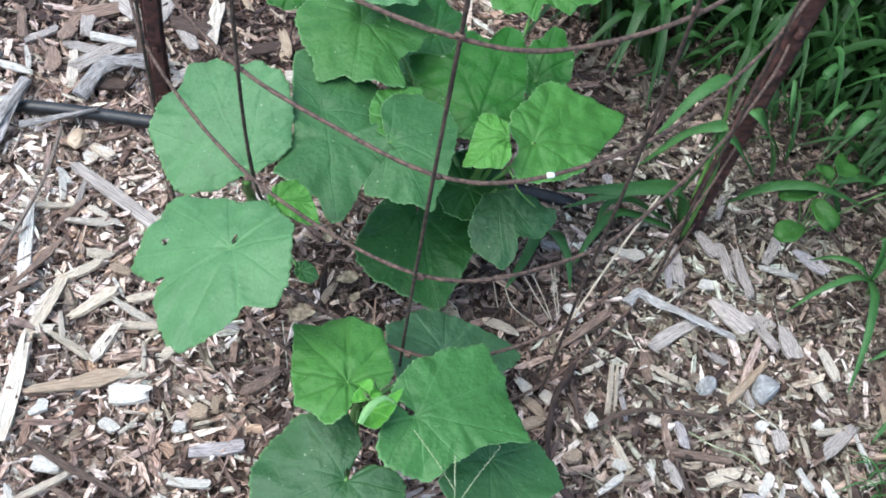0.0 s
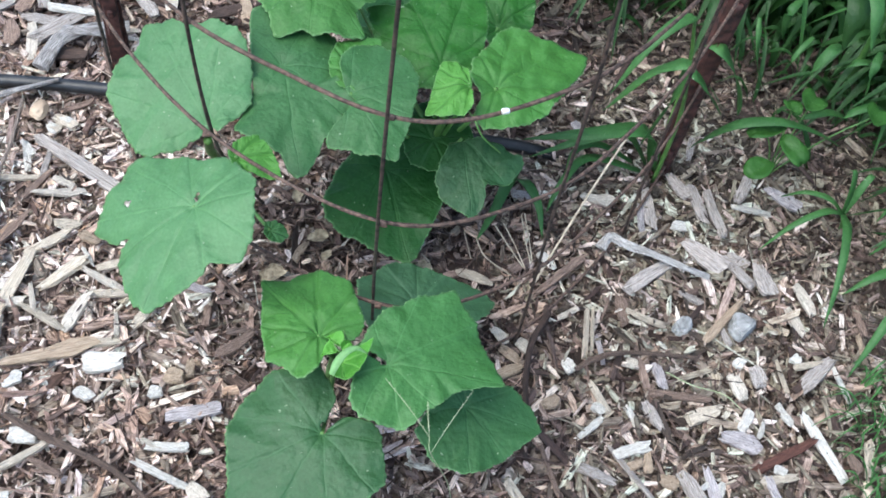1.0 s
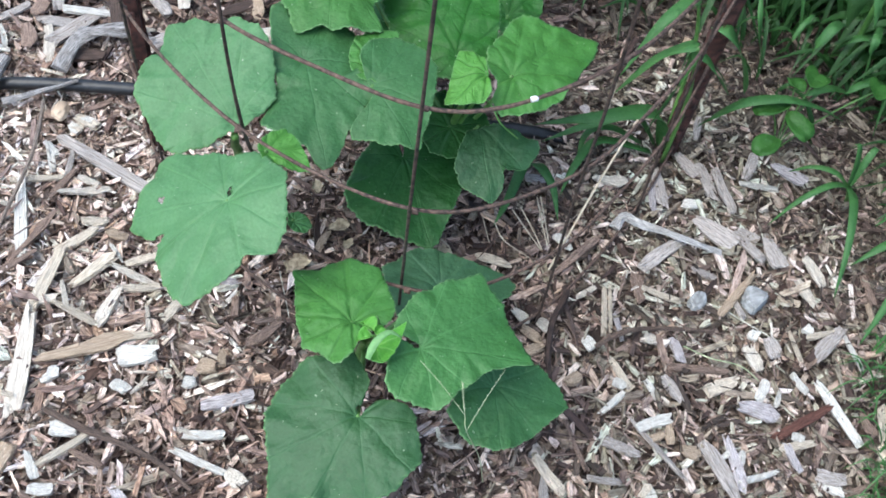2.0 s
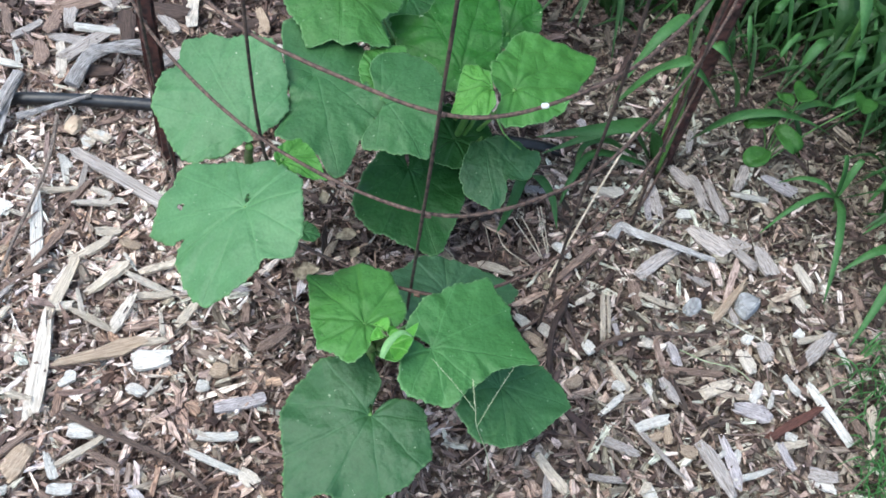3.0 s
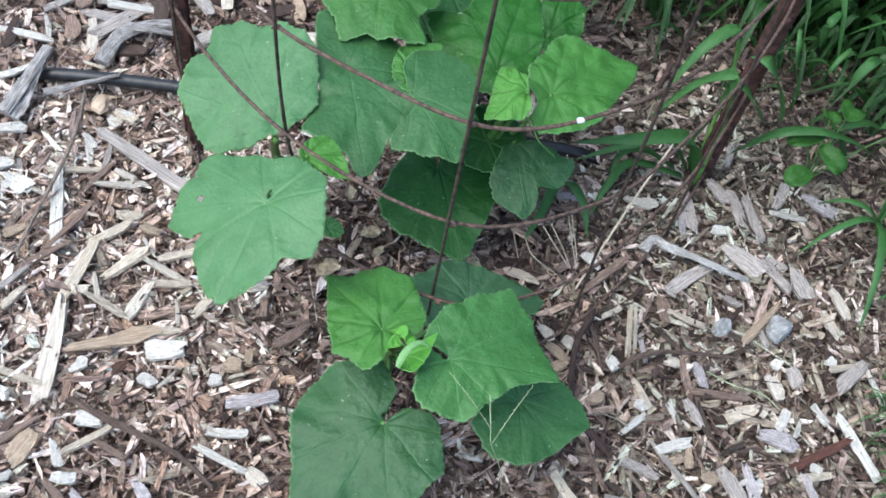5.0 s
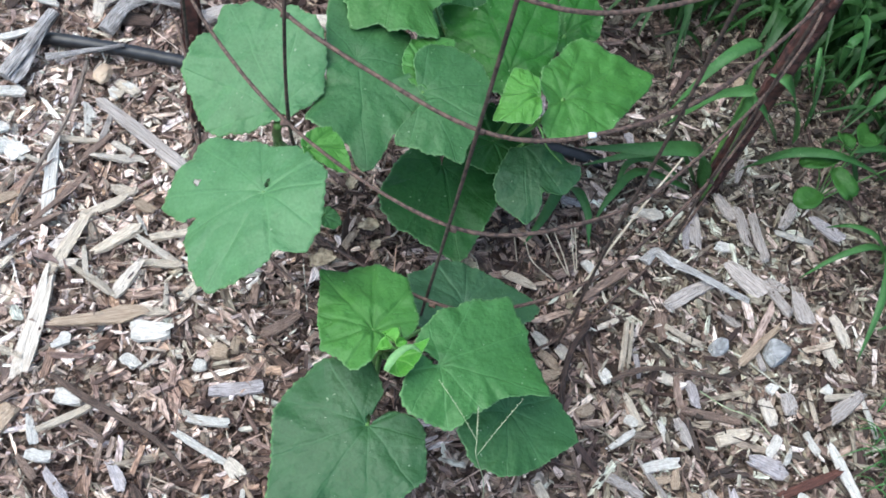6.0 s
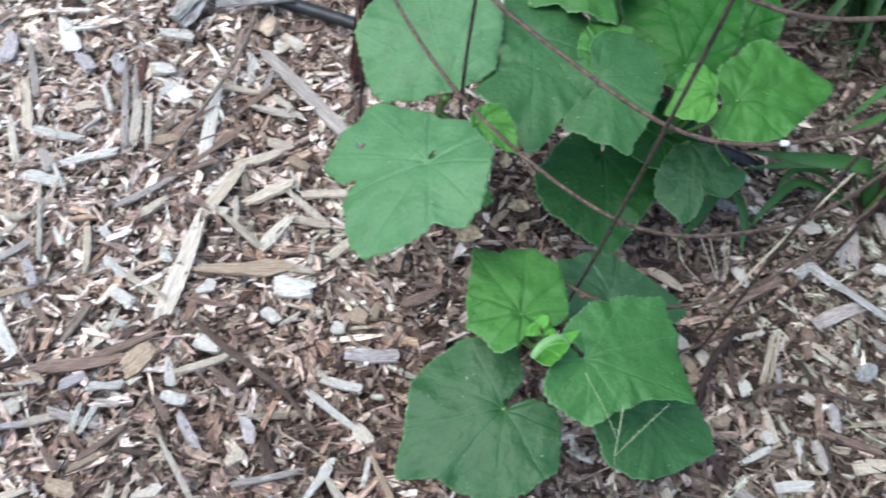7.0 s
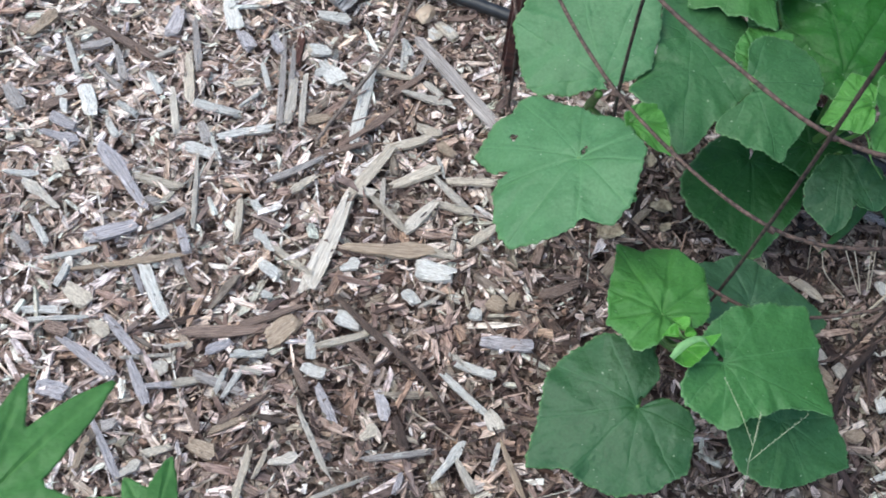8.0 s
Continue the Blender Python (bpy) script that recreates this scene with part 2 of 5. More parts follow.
BLEACHED = stick_material("bleached_stick", (0.30, 0.28, 0.26), (0.70, 0.67, 0.64))
TWIG = stick_material("brown_twig", (0.04, 0.026, 0.02), (0.22, 0.15, 0.115))
PALE_TWIG = stick_material("light_brown_twig", (0.13, 0.095, 0.078), (0.42, 0.34, 0.28))
BARK = stick_material("dark_wet_bark", (0.02, 0.012, 0.010), (0.085, 0.052, 0.04))
STRAW = plain_material("dry_straw", (0.34, 0.28, 0.20), (0.60, 0.53, 0.41), 150, 0.7, 0.3)
DEAD_LEAF = plain_material("dry_dead_leaf", (0.20, 0.15, 0.09), (0.52, 0.43, 0.29), 220, 0.75, 0.5)
STONE = plain_material("grey_stone", (0.19, 0.19, 0.185), (0.38, 0.38, 0.375), 260, 0.85, 0.5, 0.0, (0.4, 1, 1))
TIE = plain_material("green_tie", (0.02, 0.12, 0.05), (0.04, 0.2, 0.09), 100, 0.5)
SEED = plain_material("pale_seed_stalk", (0.24, 0.30, 0.15), (0.46, 0.50, 0.32), 150, 0.7, 0.3)
WHITE = plain_material("white_paint", (0.7, 0.7, 0.68), (0.85, 0.85, 0.83), 100, 0.6)

# ---- mesh helpers ----


def mesh_from(name, verts, faces, mat, smooth=True):
    data = bpy.data.meshes.new(name)
    data.from_pydata([tuple(v) for v in verts], [], faces)
    data.materials.append(mat)
    if smooth:
        data.polygons.foreach_set("use_smooth", [True] * len(data.polygons))
    data.update()
    return data


def part(name, shape, mat, parent=None, label="", smooth=True):
    ob = new(name, mesh_from(name, shape[0], shape[1], mat, smooth))
    ob.parent = parent
    return tagged(ob, label)


def thing(name, place, label, category, group="", kind=""):
    ob = new(name)
    ob.location = place
    ob.empty_display_size = 0.02
    bpy.context.view_layer.update()
    return tagged(ob, label, category, group, kind)


def local(parent, points):
    """World places as places in the parent's own space."""
    base = parent.location
    return [Vector(p) - base for p in points]


def spline(points, steps=6):
    """A smooth line through the points."""
    p = [Vector(q) for q in points]
    p = [p[0] * 2 - p[1], *p, p[-1] * 2 - p[-2]]
    line = []
    for a, b, c, d in zip(p, p[1:], p[2:], p[3:]):
        for i in range(steps):
            t = i / steps
            line.append(0.5 * (2 * b + (c - a) * t + (2 * a - 5 * b + 4 * c - d) * t * t + (3 * b - a - 3 * c + d) * t ** 3))
    return line + [p[-2]]


def tube(points, radius, sides=7, steps=6, rough=0.0, seed=0, flat=1.0, along=0.45):
    """A tube round a smooth line; radius is a number or (start, end). rough: uneven girth; along: how fast it changes along the line."""
    line = spline(points, steps)
    first, last = radius if isinstance(radius, tuple) else (radius, radius)
    verts, faces = [], []
    side = None
    for i, p in enumerate(line):
        ahead = (line[min(i + 1, len(line) - 1)] - line[max(i - 1, 0)]).normalized()
        if side is None:
            side = ahead.cross(Vector((0.2, 0.3, 1))).normalized()
        side = (side - ahead * side.dot(ahead)).normalized()
        up = ahead.cross(side)
        r = first + (last - first) * i / (len(line) - 1)
        for k in range(sides):
            a = 2 * math.pi * k / sides
            n = 1 + rough * noise.noise(Vector((i * along + seed * 7.1, k * 1.3, seed)))
            verts.append(p + (side * math.cos(a) + up * math.sin(a) * flat) * r * n)
    for i in range(len(line) - 1):
        for k in range(sides):
            a, b = i * sides + k, i * sides + (k + 1) % sides
            faces.append((a, b, b + sides, a + sides))
    faces.append(tuple(reversed(range(sides))))
    end = (len(line) - 1) * sides
    faces.append(tuple(range(end, end + sides)))
    return verts, faces


def joined(shapes):
    verts, faces = [], []
    for v, f in shapes:
        base = len(verts)
        verts += list(v)
        faces += [tuple(i + base for i in face) for face in f]
    return verts, faces


def blade_shape(points, width, fold=0.15, steps=7):
    """A grass blade along a line: a tapered ribbon, slightly folded along its midrib."""
    line = spline(points, steps)
    verts, faces = [], []
    count = len(line) - 1
    for i, p in enumerate(line):
        ahead = (line[min(i + 1, count)] - line[max(i - 1, 0)]).normalized()
        side = ahead.cross(Vector((0, 0, 1)))
        side = side.normalized() if side.length > 0.05 else Vector((1, 0, 0))
        up = side.cross(ahead)
        t = i / count
        w = 0.5 * width * min(1, 0.6 + 1.8 * t) * (1 - t ** 3) + 0.0002
        verts += [p - side * w + up * w * fold, p, p + side * w + up * w * fold]
    for i in range(count):
        a = i * 3
        faces += [(a, a + 1, a + 4, a + 3), (a + 1, a + 2, a + 5, a + 4)]
    return verts, faces


def blade(points, width, mat, parent):
    ob = part("blade", blade_shape(points, width), mat, parent)
    ob.modifiers.new("thickness", "SOLIDIFY").thickness = 0.0004
    return ob


# ---- ground ----


def swell(x, y):
    """Gentle unevenness of the mulch, in metres."""
    return 0.006 * noise.noise(Vector((x * 4.1, y * 4.1, 0.3))) + 0.003 * noise.noise(Vector((x * 13, y * 13, 2.0)))


def ground_shape():
    n = 90
    reach = [math.copysign(math.sinh(abs(u) * 8.0) / math.sinh(8.0) * 300, u) for u in np.linspace(-1, 1, n)]
    verts = [(x, y + 0.2, -0.017 + swell(x, y + 0.2)) for y in reach for x in reach]
    faces = [(j * n + i, j * n + i + 1, (j + 1) * n + i + 1, (j + 1) * n + i) for j in range(n - 1) for i in range(n - 1)]
    return verts, faces


ground = part("ground", ground_shape(), SOIL)
tagged(ground, "garden bed covered with brown and pale wood chip mulch", "ground", kind="structure")

SPLINTER_SIDES = [(k, (k + 1) % 6, (k + 1) % 6 + 6, k + 6) for k in range(6)]
SPLINTER_FACES = np.array([(6, 7, 10, 11), (7, 8, 9, 10), *SPLINTER_SIDES])


def splinter_outlines(rng, count):
    """Flat unit splinters, count x 12 x 3: six corners below and six above, with slanting broken ends and a bent middle."""
    def pick(low, high):
        return rng.uniform(low, high, count)
    first, last = pick(0.5, 1.05), pick(0.45, 1.05)
    last = np.where(rng.uniform(0, 1, count) < 0.22, pick(0.08, 0.3), last)
    bend, skew = rng.normal(0, 0.10, count), rng.normal(0, 0.08, count)
    middle, cut_a, cut_b = pick(0.8, 1.15), rng.normal(0, 0.08, count), rng.normal(0, 0.09, count)
    x = np.stack([-0.5 - cut_a, pick(-0.2, 0.2), 0.5 - cut_b, 0.5 + cut_b, pick(-0.2, 0.2), -0.5 + cut_a], 1)
    y = np.stack([-first / 2 - skew, -middle / 2 + bend, -last / 2 + skew, last / 2 + skew, middle / 2 + bend, first / 2 - skew], 1)
    below = np.stack([x * 0.97, y * 0.92, np.full((count, 6), -0.5)], 2)
    above = np.stack([x, y * pick(0.78, 1.0)[:, None], 0.5 + rng.uniform(-0.3, 0.3, (count, 6))], 2)
    return np.concatenate([below, above], 1)


def scattered_chips(rng, count, lengths, widths, heights, tilt, dull=0.0, reach=1.15):
    """Many uneven splinters: their corners, count x 12 x 3, the grain's own coordinates, count x 12 x 2, tone and weathering."""
    spread, turn = np.sqrt(rng.uniform(0, 1, count)) * reach, rng.uniform(0, 2 * np.pi, count)
    spread *= np.where(rng.uniform(0, 1, count) < 0.12, rng.uniform(1, 1.7, count), 1)
    x, y = -0.14 + 0.92 * spread * np.cos(turn), 0.26 + 0.86 * spread * np.sin(turn)
    rise = np.array([swell(a, b) for a, b in zip(x, y)])
    size = np.stack([rng.uniform(*lengths, count) * rng.uniform(0.7, 1.3, count), rng.uniform(*widths, count), np.zeros(count)], 1)
    size[:, 2] = np.minimum(size[:, 1] * rng.uniform(0.18, 0.5, count), 0.0045)
    corners = splinter_outlines(rng, count) * size[:, None]
    grain = corners[:, :, :2] + rng.uniform(0, 9, (count, 1, 2))
    grain[:, :, 1] += corners[:, :, 2]
    yaw, pitch, roll = rng.uniform(0, 6.283, count), rng.normal(0, tilt, count), rng.normal(0, tilt * 1.4, count)
    for angle, a, b in ((roll, 1, 2), (pitch, 2, 0), (yaw, 0, 1)):
        c, s = np.cos(angle)[:, None], np.sin(angle)[:, None]
        u, v = corners[:, :, a].copy(), corners[:, :, b].copy()
        corners[:, :, a], corners[:, :, b] = c * u - s * v, s * u + c * v
    corners += np.stack([x, y, rise + rng.uniform(*heights, count)], 1)[:, None]
    drift = np.array([0.6 * noise.noise(Vector((a * 5.5, b * 5.5, 7.0))) + 0.6 * noise.noise(Vector((a * 14, b * 14, 3.0))) for a, b in zip(x, y)])
    # Lower tones: decayed mulch, plus shade painted in near grass and plants.
    decay_shade = 0.37 * np.clip((y - 0.30) / 0.2, 0, 1) * np.clip((x + 0.1) / 0.15, 0, 1) + 0.36 * np.clip((y - 0.34) / 0.15, 0, 1) * np.clip((-0.1 - x) / 0.1, 0, 1) + 0.22 * np.exp(-((x + 0.02) ** 2 + (y - 0.16) ** 2) / 0.018)
    decay_shade += 0.10 * np.clip((y - 0.52) / 0.12, 0, 1) * np.clip((x - 0.15) / 0.15, 0, 1) + 0.12 * np.clip((x - 0.3) / 0.08, 0, 1)
    decay_shade += 0.05 * np.clip((x - 0.02) / 0.12, 0, 1) * np.clip((0.3 - y) / 0.15, 0, 1)
    decay_shade += 0.18 * np.exp(-((x + 0.27) ** 2 + (y + 0.13) ** 2) / 0.02) + 0.10 * np.exp(-((x + 0.42) ** 2 + (y - 0.08) ** 2) / 0.01)
    # Tone raised towards the left, most around (-0.58, 0.08).
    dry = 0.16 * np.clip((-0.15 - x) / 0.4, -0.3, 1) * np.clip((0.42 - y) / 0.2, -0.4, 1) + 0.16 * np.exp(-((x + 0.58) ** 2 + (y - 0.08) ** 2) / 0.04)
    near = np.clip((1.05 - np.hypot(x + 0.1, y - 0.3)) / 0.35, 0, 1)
    decay_shade, dry = decay_shade * near, dry * near
    tone = np.clip(rng.uniform(0.02, 1.11, count) - decay_shade - dull + 0.22 * drift + dry, 0, 1)
    kind = np.clip(rng.uniform(0, 0.9, count) + 0.3 * np.clip((x + 0.02) / 0.15, 0, 1) + 0.22 * np.clip((x - 0.05) / 0.1, 0, 1) * np.clip((y - 0.22) / 0.1, 0, 1) + 0.15 * drift, 0, 1)
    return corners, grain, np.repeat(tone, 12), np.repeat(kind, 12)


def mulch_mesh():
    rng = np.random.default_rng(5)
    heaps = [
        # lowest layer, its tone lowered to paint deeper shade into the gaps
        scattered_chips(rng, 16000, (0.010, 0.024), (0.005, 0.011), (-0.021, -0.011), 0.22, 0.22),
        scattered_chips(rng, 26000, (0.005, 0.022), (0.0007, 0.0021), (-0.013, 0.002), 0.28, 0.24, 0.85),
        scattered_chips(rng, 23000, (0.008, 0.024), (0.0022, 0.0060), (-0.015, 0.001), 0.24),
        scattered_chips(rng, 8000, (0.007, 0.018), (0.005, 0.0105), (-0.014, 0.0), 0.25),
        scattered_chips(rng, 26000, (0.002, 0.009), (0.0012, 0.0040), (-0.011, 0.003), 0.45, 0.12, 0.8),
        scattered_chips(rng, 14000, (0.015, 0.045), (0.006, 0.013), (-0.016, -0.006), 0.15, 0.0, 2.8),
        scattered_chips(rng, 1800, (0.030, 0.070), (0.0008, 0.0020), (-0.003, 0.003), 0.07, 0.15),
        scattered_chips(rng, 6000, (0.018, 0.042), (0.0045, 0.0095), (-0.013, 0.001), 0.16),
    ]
    corners, grain, tone, kind = (np.concatenate([heap[k] for heap in heaps]) for k in range(4))
    count = len(corners)
    faces = (SPLINTER_FACES[None] + 12 * np.arange(count)[:, None, None]).reshape(-1)
    data = bpy.data.meshes.new("wood_mulch")
    data.vertices.add(count * 12)
    data.vertices.foreach_set("co", corners.reshape(-1))
    data.loops.add(len(faces))
    data.loops.foreach_set("vertex_index", faces)
    data.polygons.add(len(faces) // 4)
    data.polygons.foreach_set("loop_start", np.arange(0, len(faces), 4))
    data.polygons.foreach_set("use_smooth", np.zeros(len(faces) // 4, dtype=bool))
    data.uv_layers.new(name="grain").data.foreach_set("uv", grain.reshape(-1, 2)[faces].reshape(-1))
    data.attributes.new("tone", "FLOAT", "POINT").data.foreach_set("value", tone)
    data.attributes.new("weathering", "FLOAT", "POINT").data.foreach_set("value", kind)
    data.materials.append(MULCH)
    data.update(calc_edges=True)
    return data


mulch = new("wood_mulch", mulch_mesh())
mulch.parent = ground
tagged(mulch, "loose heap of mixed cream, grey and brown wood chips", kind="stuff")


def chip_shapes(count):
    """Unit splinters, 1 long, wide and high, with jagged ends, split sides and a worn top."""
    made = []
    for k in range(count):
        rng = random.Random(40 + k)
        verts = []
        taper = rng.uniform(-0.35, 0.35)
        bend = rng.uniform(-0.12, 0.12)
        for x in (-0.5, -0.3, 0.0, 0.27, 0.5):
            wide = (1 + taper * x * 2) * rng.uniform(0.82, 1.05) * (0.8 if abs(x) == 0.5 else 1)
            for y, z in ((-0.5, -0.5), (0.5, -0.5), (0.5, 0.3), (0.22, 0.5), (-0.15, 0.36), (-0.48, 0.4)):
                verts.append((x + (rng.uniform(-0.14, 0.14) if abs(x) == 0.5 else rng.uniform(-0.04, 0.04)), y * wide + bend * (1 - 4 * x * x) + rng.uniform(-0.04, 0.04), z + rng.uniform(-0.07, 0.07)))
        faces = [(i * 6 + j, i * 6 + (j + 1) % 6, i * 6 + 6 + (j + 1) % 6, i * 6 + 6 + j) for i in range(4) for j in range(6)]
        faces += [(5, 4, 3, 2, 1, 0), (24, 25, 26, 27, 28, 29)]
        made.append((verts, faces))
    return made


CHIP_SHAPES = chip_shapes(14)
CHIP_MESHES = {}
chip_dice = random.Random(3)


def lay_chip(tone, x, y, length, width, heading, lift=0.0):
    """One larger chip on the mulch; length and width in millimetres, heading in degrees."""
    k = chip_dice.randrange(len(CHIP_SHAPES))
    if (tone, k) not in CHIP_MESHES:
        CHIP_MESHES[tone, k] = mesh_from("wood_chip", *CHIP_SHAPES[k], CHIPS[tone], False)
    ob = new("wood_chip", CHIP_MESHES[tone, k])
    ob.parent = ground
    thick = min(max(width * 0.33, 3.5), 6.5)
    ob.matrix_basis = pose(x, y, 0.002 + swell(x, y) + lift, chip_dice.gauss(0, 6), chip_dice.gauss(0, 3), heading) @ Matrix.Diagonal(
        (length / 1000 * 1.03, width / 1000 * 1.2, thick / 1000, 1))
    return ob


# ---- drip hose, sticks and stone ----
hose = part("drip_hose", tube([(-0.80, 0.315, -0.045), (-0.66, 0.320, -0.032), (-0.56, 0.325, -0.016), (-0.5, 0.328, 0.004), (-0.36, 0.340, 0.008), (-0.15, 0.350, 0.007),
                               (0.03, 0.360, 0.005), (0.09, 0.365, -0.008), (0.16, 0.37, -0.035)], 0.0070, 16, 8), HOSE)
tagged(hose, "black plastic drip irrigation hose lying on the mulch", "hose")


def stick(name, points, radius, mat, label, seed, flat=0.8, rough=0.35, sides=6):
    shape = tube(points, radius, sides * 2, 6, rough * 1.5, seed, flat, 0.13)
    ob = part(name, shape, mat, smooth=False)
    count = len(shape[0])
    ob.data.attributes.new("around", "FLOAT", "POINT").data.foreach_set("value", [abs(k % (sides * 2) / sides - 1) + seed for k in range(count)])
    ob.data.attributes.new("down", "FLOAT", "POINT").data.foreach_set("value", [k // (sides * 2) / 12 for k in range(count)])
    return tagged(ob, label, "stick")


stick("driftwood_stick", [(-0.460, 0.352, 0.008), (-0.455, 0.378, 0.012), (-0.446, 0.396, 0.015), (-0.42, 0.412, 0.016), (-0.385, 0.425, 0.014)], (0.009, 0.006), DRIFT,
      "bent grey weathered stick on the mulch", 1, 0.5, 0.28)
stick("driftwood_stick", [(-0.452, 0.408, 0.010), (-0.43, 0.404, 0.017), (-0.405, 0.405, 0.017), (-0.37, 0.412, 0.010)], (0.008, 0.003), DRIFT, "flat splintered grey stick on the mulch", 9, 0.5, 0.28)
stick("twig", [(-0.461, 0.303, 0.012), (-0.454, 0.26, 0.014), (-0.452, 0.22, 0.012), (-0.456, 0.16, 0.012), (-0.461, 0.10, 0.008)], (0.0024, 0.0017), PALE_TWIG,
      "thin light brown twig lying on wood chips", 2, 1.0)
stick("twig", [(-0.36, -0.038, 0.006), (-0.325, -0.052, 0.009), (-0.296, -0.059, 0.009), (-0.253, -0.072, 0.008), (-0.215, -0.094, 0.004)], (0.0034, 0.0020), TWIG,
      "curved dark brown root piece in the mulch", 3, 1.0)
stick("twig", [(0.099, 0.168, 0.004), (0.097, 0.15, 0.012), (0.088, 0.125, 0.014), (0.085, 0.10, 0.012), (0.088, 0.066, 0.008), (0.097, 0.02, 0.003)], (0.0042, 0.002), BARK,
      "crooked dark brown twig lying on wood chips", 4, 1.0)
stick("twig", [(0.131, 0.106, 0.005), (0.145, 0.116, 0.009), (0.167, 0.127, 0.011), (0.199, 0.134, 0.01), (0.244, 0.141, 0.006)], (0.0030, 0.0020), TWIG, "grey brown stick lying across wood chips", 5, 0.8)
stick("twig", [(0.144, 0.246, 0.008), (0.152, 0.259, 0.012), (0.168, 0.254, 0.012), (0.190, 0.248, 0.013), (0.226, 0.238, 0.012), (0.254, 0.234, 0.007)], (0.0050, 0.0026), BLEACHED,
      "bleached grey stick with a knobbed end on the mulch", 6, 0.7, 0.6)
stick("grass_strand", [(0.215, 0.117, 0.01), (0.240, 0.106, 0.013), (0.269, 0.102, 0.013), (0.288, 0.091, 0.009)], (0.0006, 0.0004), SEED, "thin pale green grass strand on wood chips", 8, 1.0, 0.2)
stick("bark_strip", [(-0.504, 0.299, 0.006), (-0.468, 0.315, 0.013), (-0.431, 0.331, 0.02)], (0.0055, 0.0025), DRIFT, "grey splinter of wood lying across the hose", 31, 0.5, 0.7)
stick("bark_strip", [(-0.531, 0.261, 0.006), (-0.521, 0.303, 0.015), (-0.511, 0.346, 0.024)], (0.010, 0.008), DRIFT, "thick grey piece of bark lying over the hose", 32, 0.6, 0.7)
stick("dry_stalk", [(0.143, 0.297, 0.12), (0.118, 0.255, 0.08), (0.091, 0.205, 0.03), (0.08, 0.185, 0.006)], 0.0011, STRAW, "straight pale dry grass stalk leaning on the mesh", 7, 1.0, 0.2)
for n, ends in enumerate([((0.007, 0.211, 0.045), (0.012, 0.211, 0.026), (0.018, 0.209, 0.006)), ((0.019, 0.207, 0.045), (0.031, 0.197, 0.030), (0.059, 0.197, 0.006)),
                          ((0.035, 0.225, 0.045), (0.052, 0.216, 0.027), (0.070, 0.209, 0.006)), ((0.043, 0.229, 0.045), (0.058, 0.219, 0.026), (0.072, 0.208, 0.006)),
                          ((0.059, 0.243, 0.045), (0.067, 0.229, 0.026), (0.077, 0.214, 0.006)), ((0.062, 0.245, 0.045), (0.070, 0.232, 0.026), (0.078, 0.218, 0.006)),
                          ((-0.03, 0.20, 0.012), (-0.02, 0.19, 0.012), (-0.012, 0.17, 0.006))]):
    stick("dry_stalk", ends, 0.0006, STRAW, "thin bent dry grass stalk on the mulch", 10 + n, 1.0, 0.2, 6)


def lump(name, place, size, mat, label, category, seed):
    bm = bmesh.new()
    bmesh.ops.create_icosphere(bm, subdivisions=3, radius=0.5)
    for v in bm.verts:
        v.co *= 1 + 0.22 * noise.noise(v.co * 2.6 + Vector((seed, 0, 0))) + 0.12 * noise.noise(v.co * 7)
        v.co = Vector((v.co.x * size[0], v.co.y * size[1], v.co.z * size[2]))
    return settled(bm, name, place, mat, label, category)


def broken_stone(place, size, turn, label, seed):
    """A flat angular stone: the hull of scattered corners, its edges worn."""
    rng = random.Random(seed)
    bm = bmesh.new()
    for k in range(6):
        a, r = k * 1.047 + rng.uniform(-0.35, 0.35), rng.uniform(0.36, 0.6)
        for z in (-0.5, rng.uniform(0.15, 0.5)):
            lean = 1 if z < 0 else rng.uniform(0.6, 0.95)
            bm.verts.new((r * lean * math.cos(a) * size[0], r * lean * math.sin(a) * size[1], z * size[2]))
    bmesh.ops.convex_hull(bm, input=bm.verts[:])
    loose = [v for v in bm.verts if not v.link_faces]
    bmesh.ops.delete(bm, geom=loose, context="VERTS")
    bmesh.ops.bevel(bm, geom=bm.edges[:], offset=0.0016, segments=2, affect="EDGES")
    ob = settled(bm, "stone", place, STONE, label, "stone")
    ob.rotation_euler[2] = radians(turn)
    return ob


def settled(bm, name, place, mat, label, category):
    data = bpy.data.meshes.new(name)
    bm.to_mesh(data)
    bm.free()
    data.materials.append(mat)
    ob = new(name, data)
    ob.location = place
    return tagged(ob, label, category)


broken_stone((0.288, 0.190, 0.003), (0.036, 0.034, 0.016), 25, "flat grey broken stone sunk in wood chips", 3)
broken_stone((0.231, 0.176, 0.004), (0.024, 0.026, 0.013), 70, "small angular grey stone among wood chips", 8)
lump("seed_pod", (-0.442, 0.297, 0.008), (0.017, 0.025, 0.014), CHIPS["tan"], "dry tan seed pod beside the hose", "seed pod", 5)


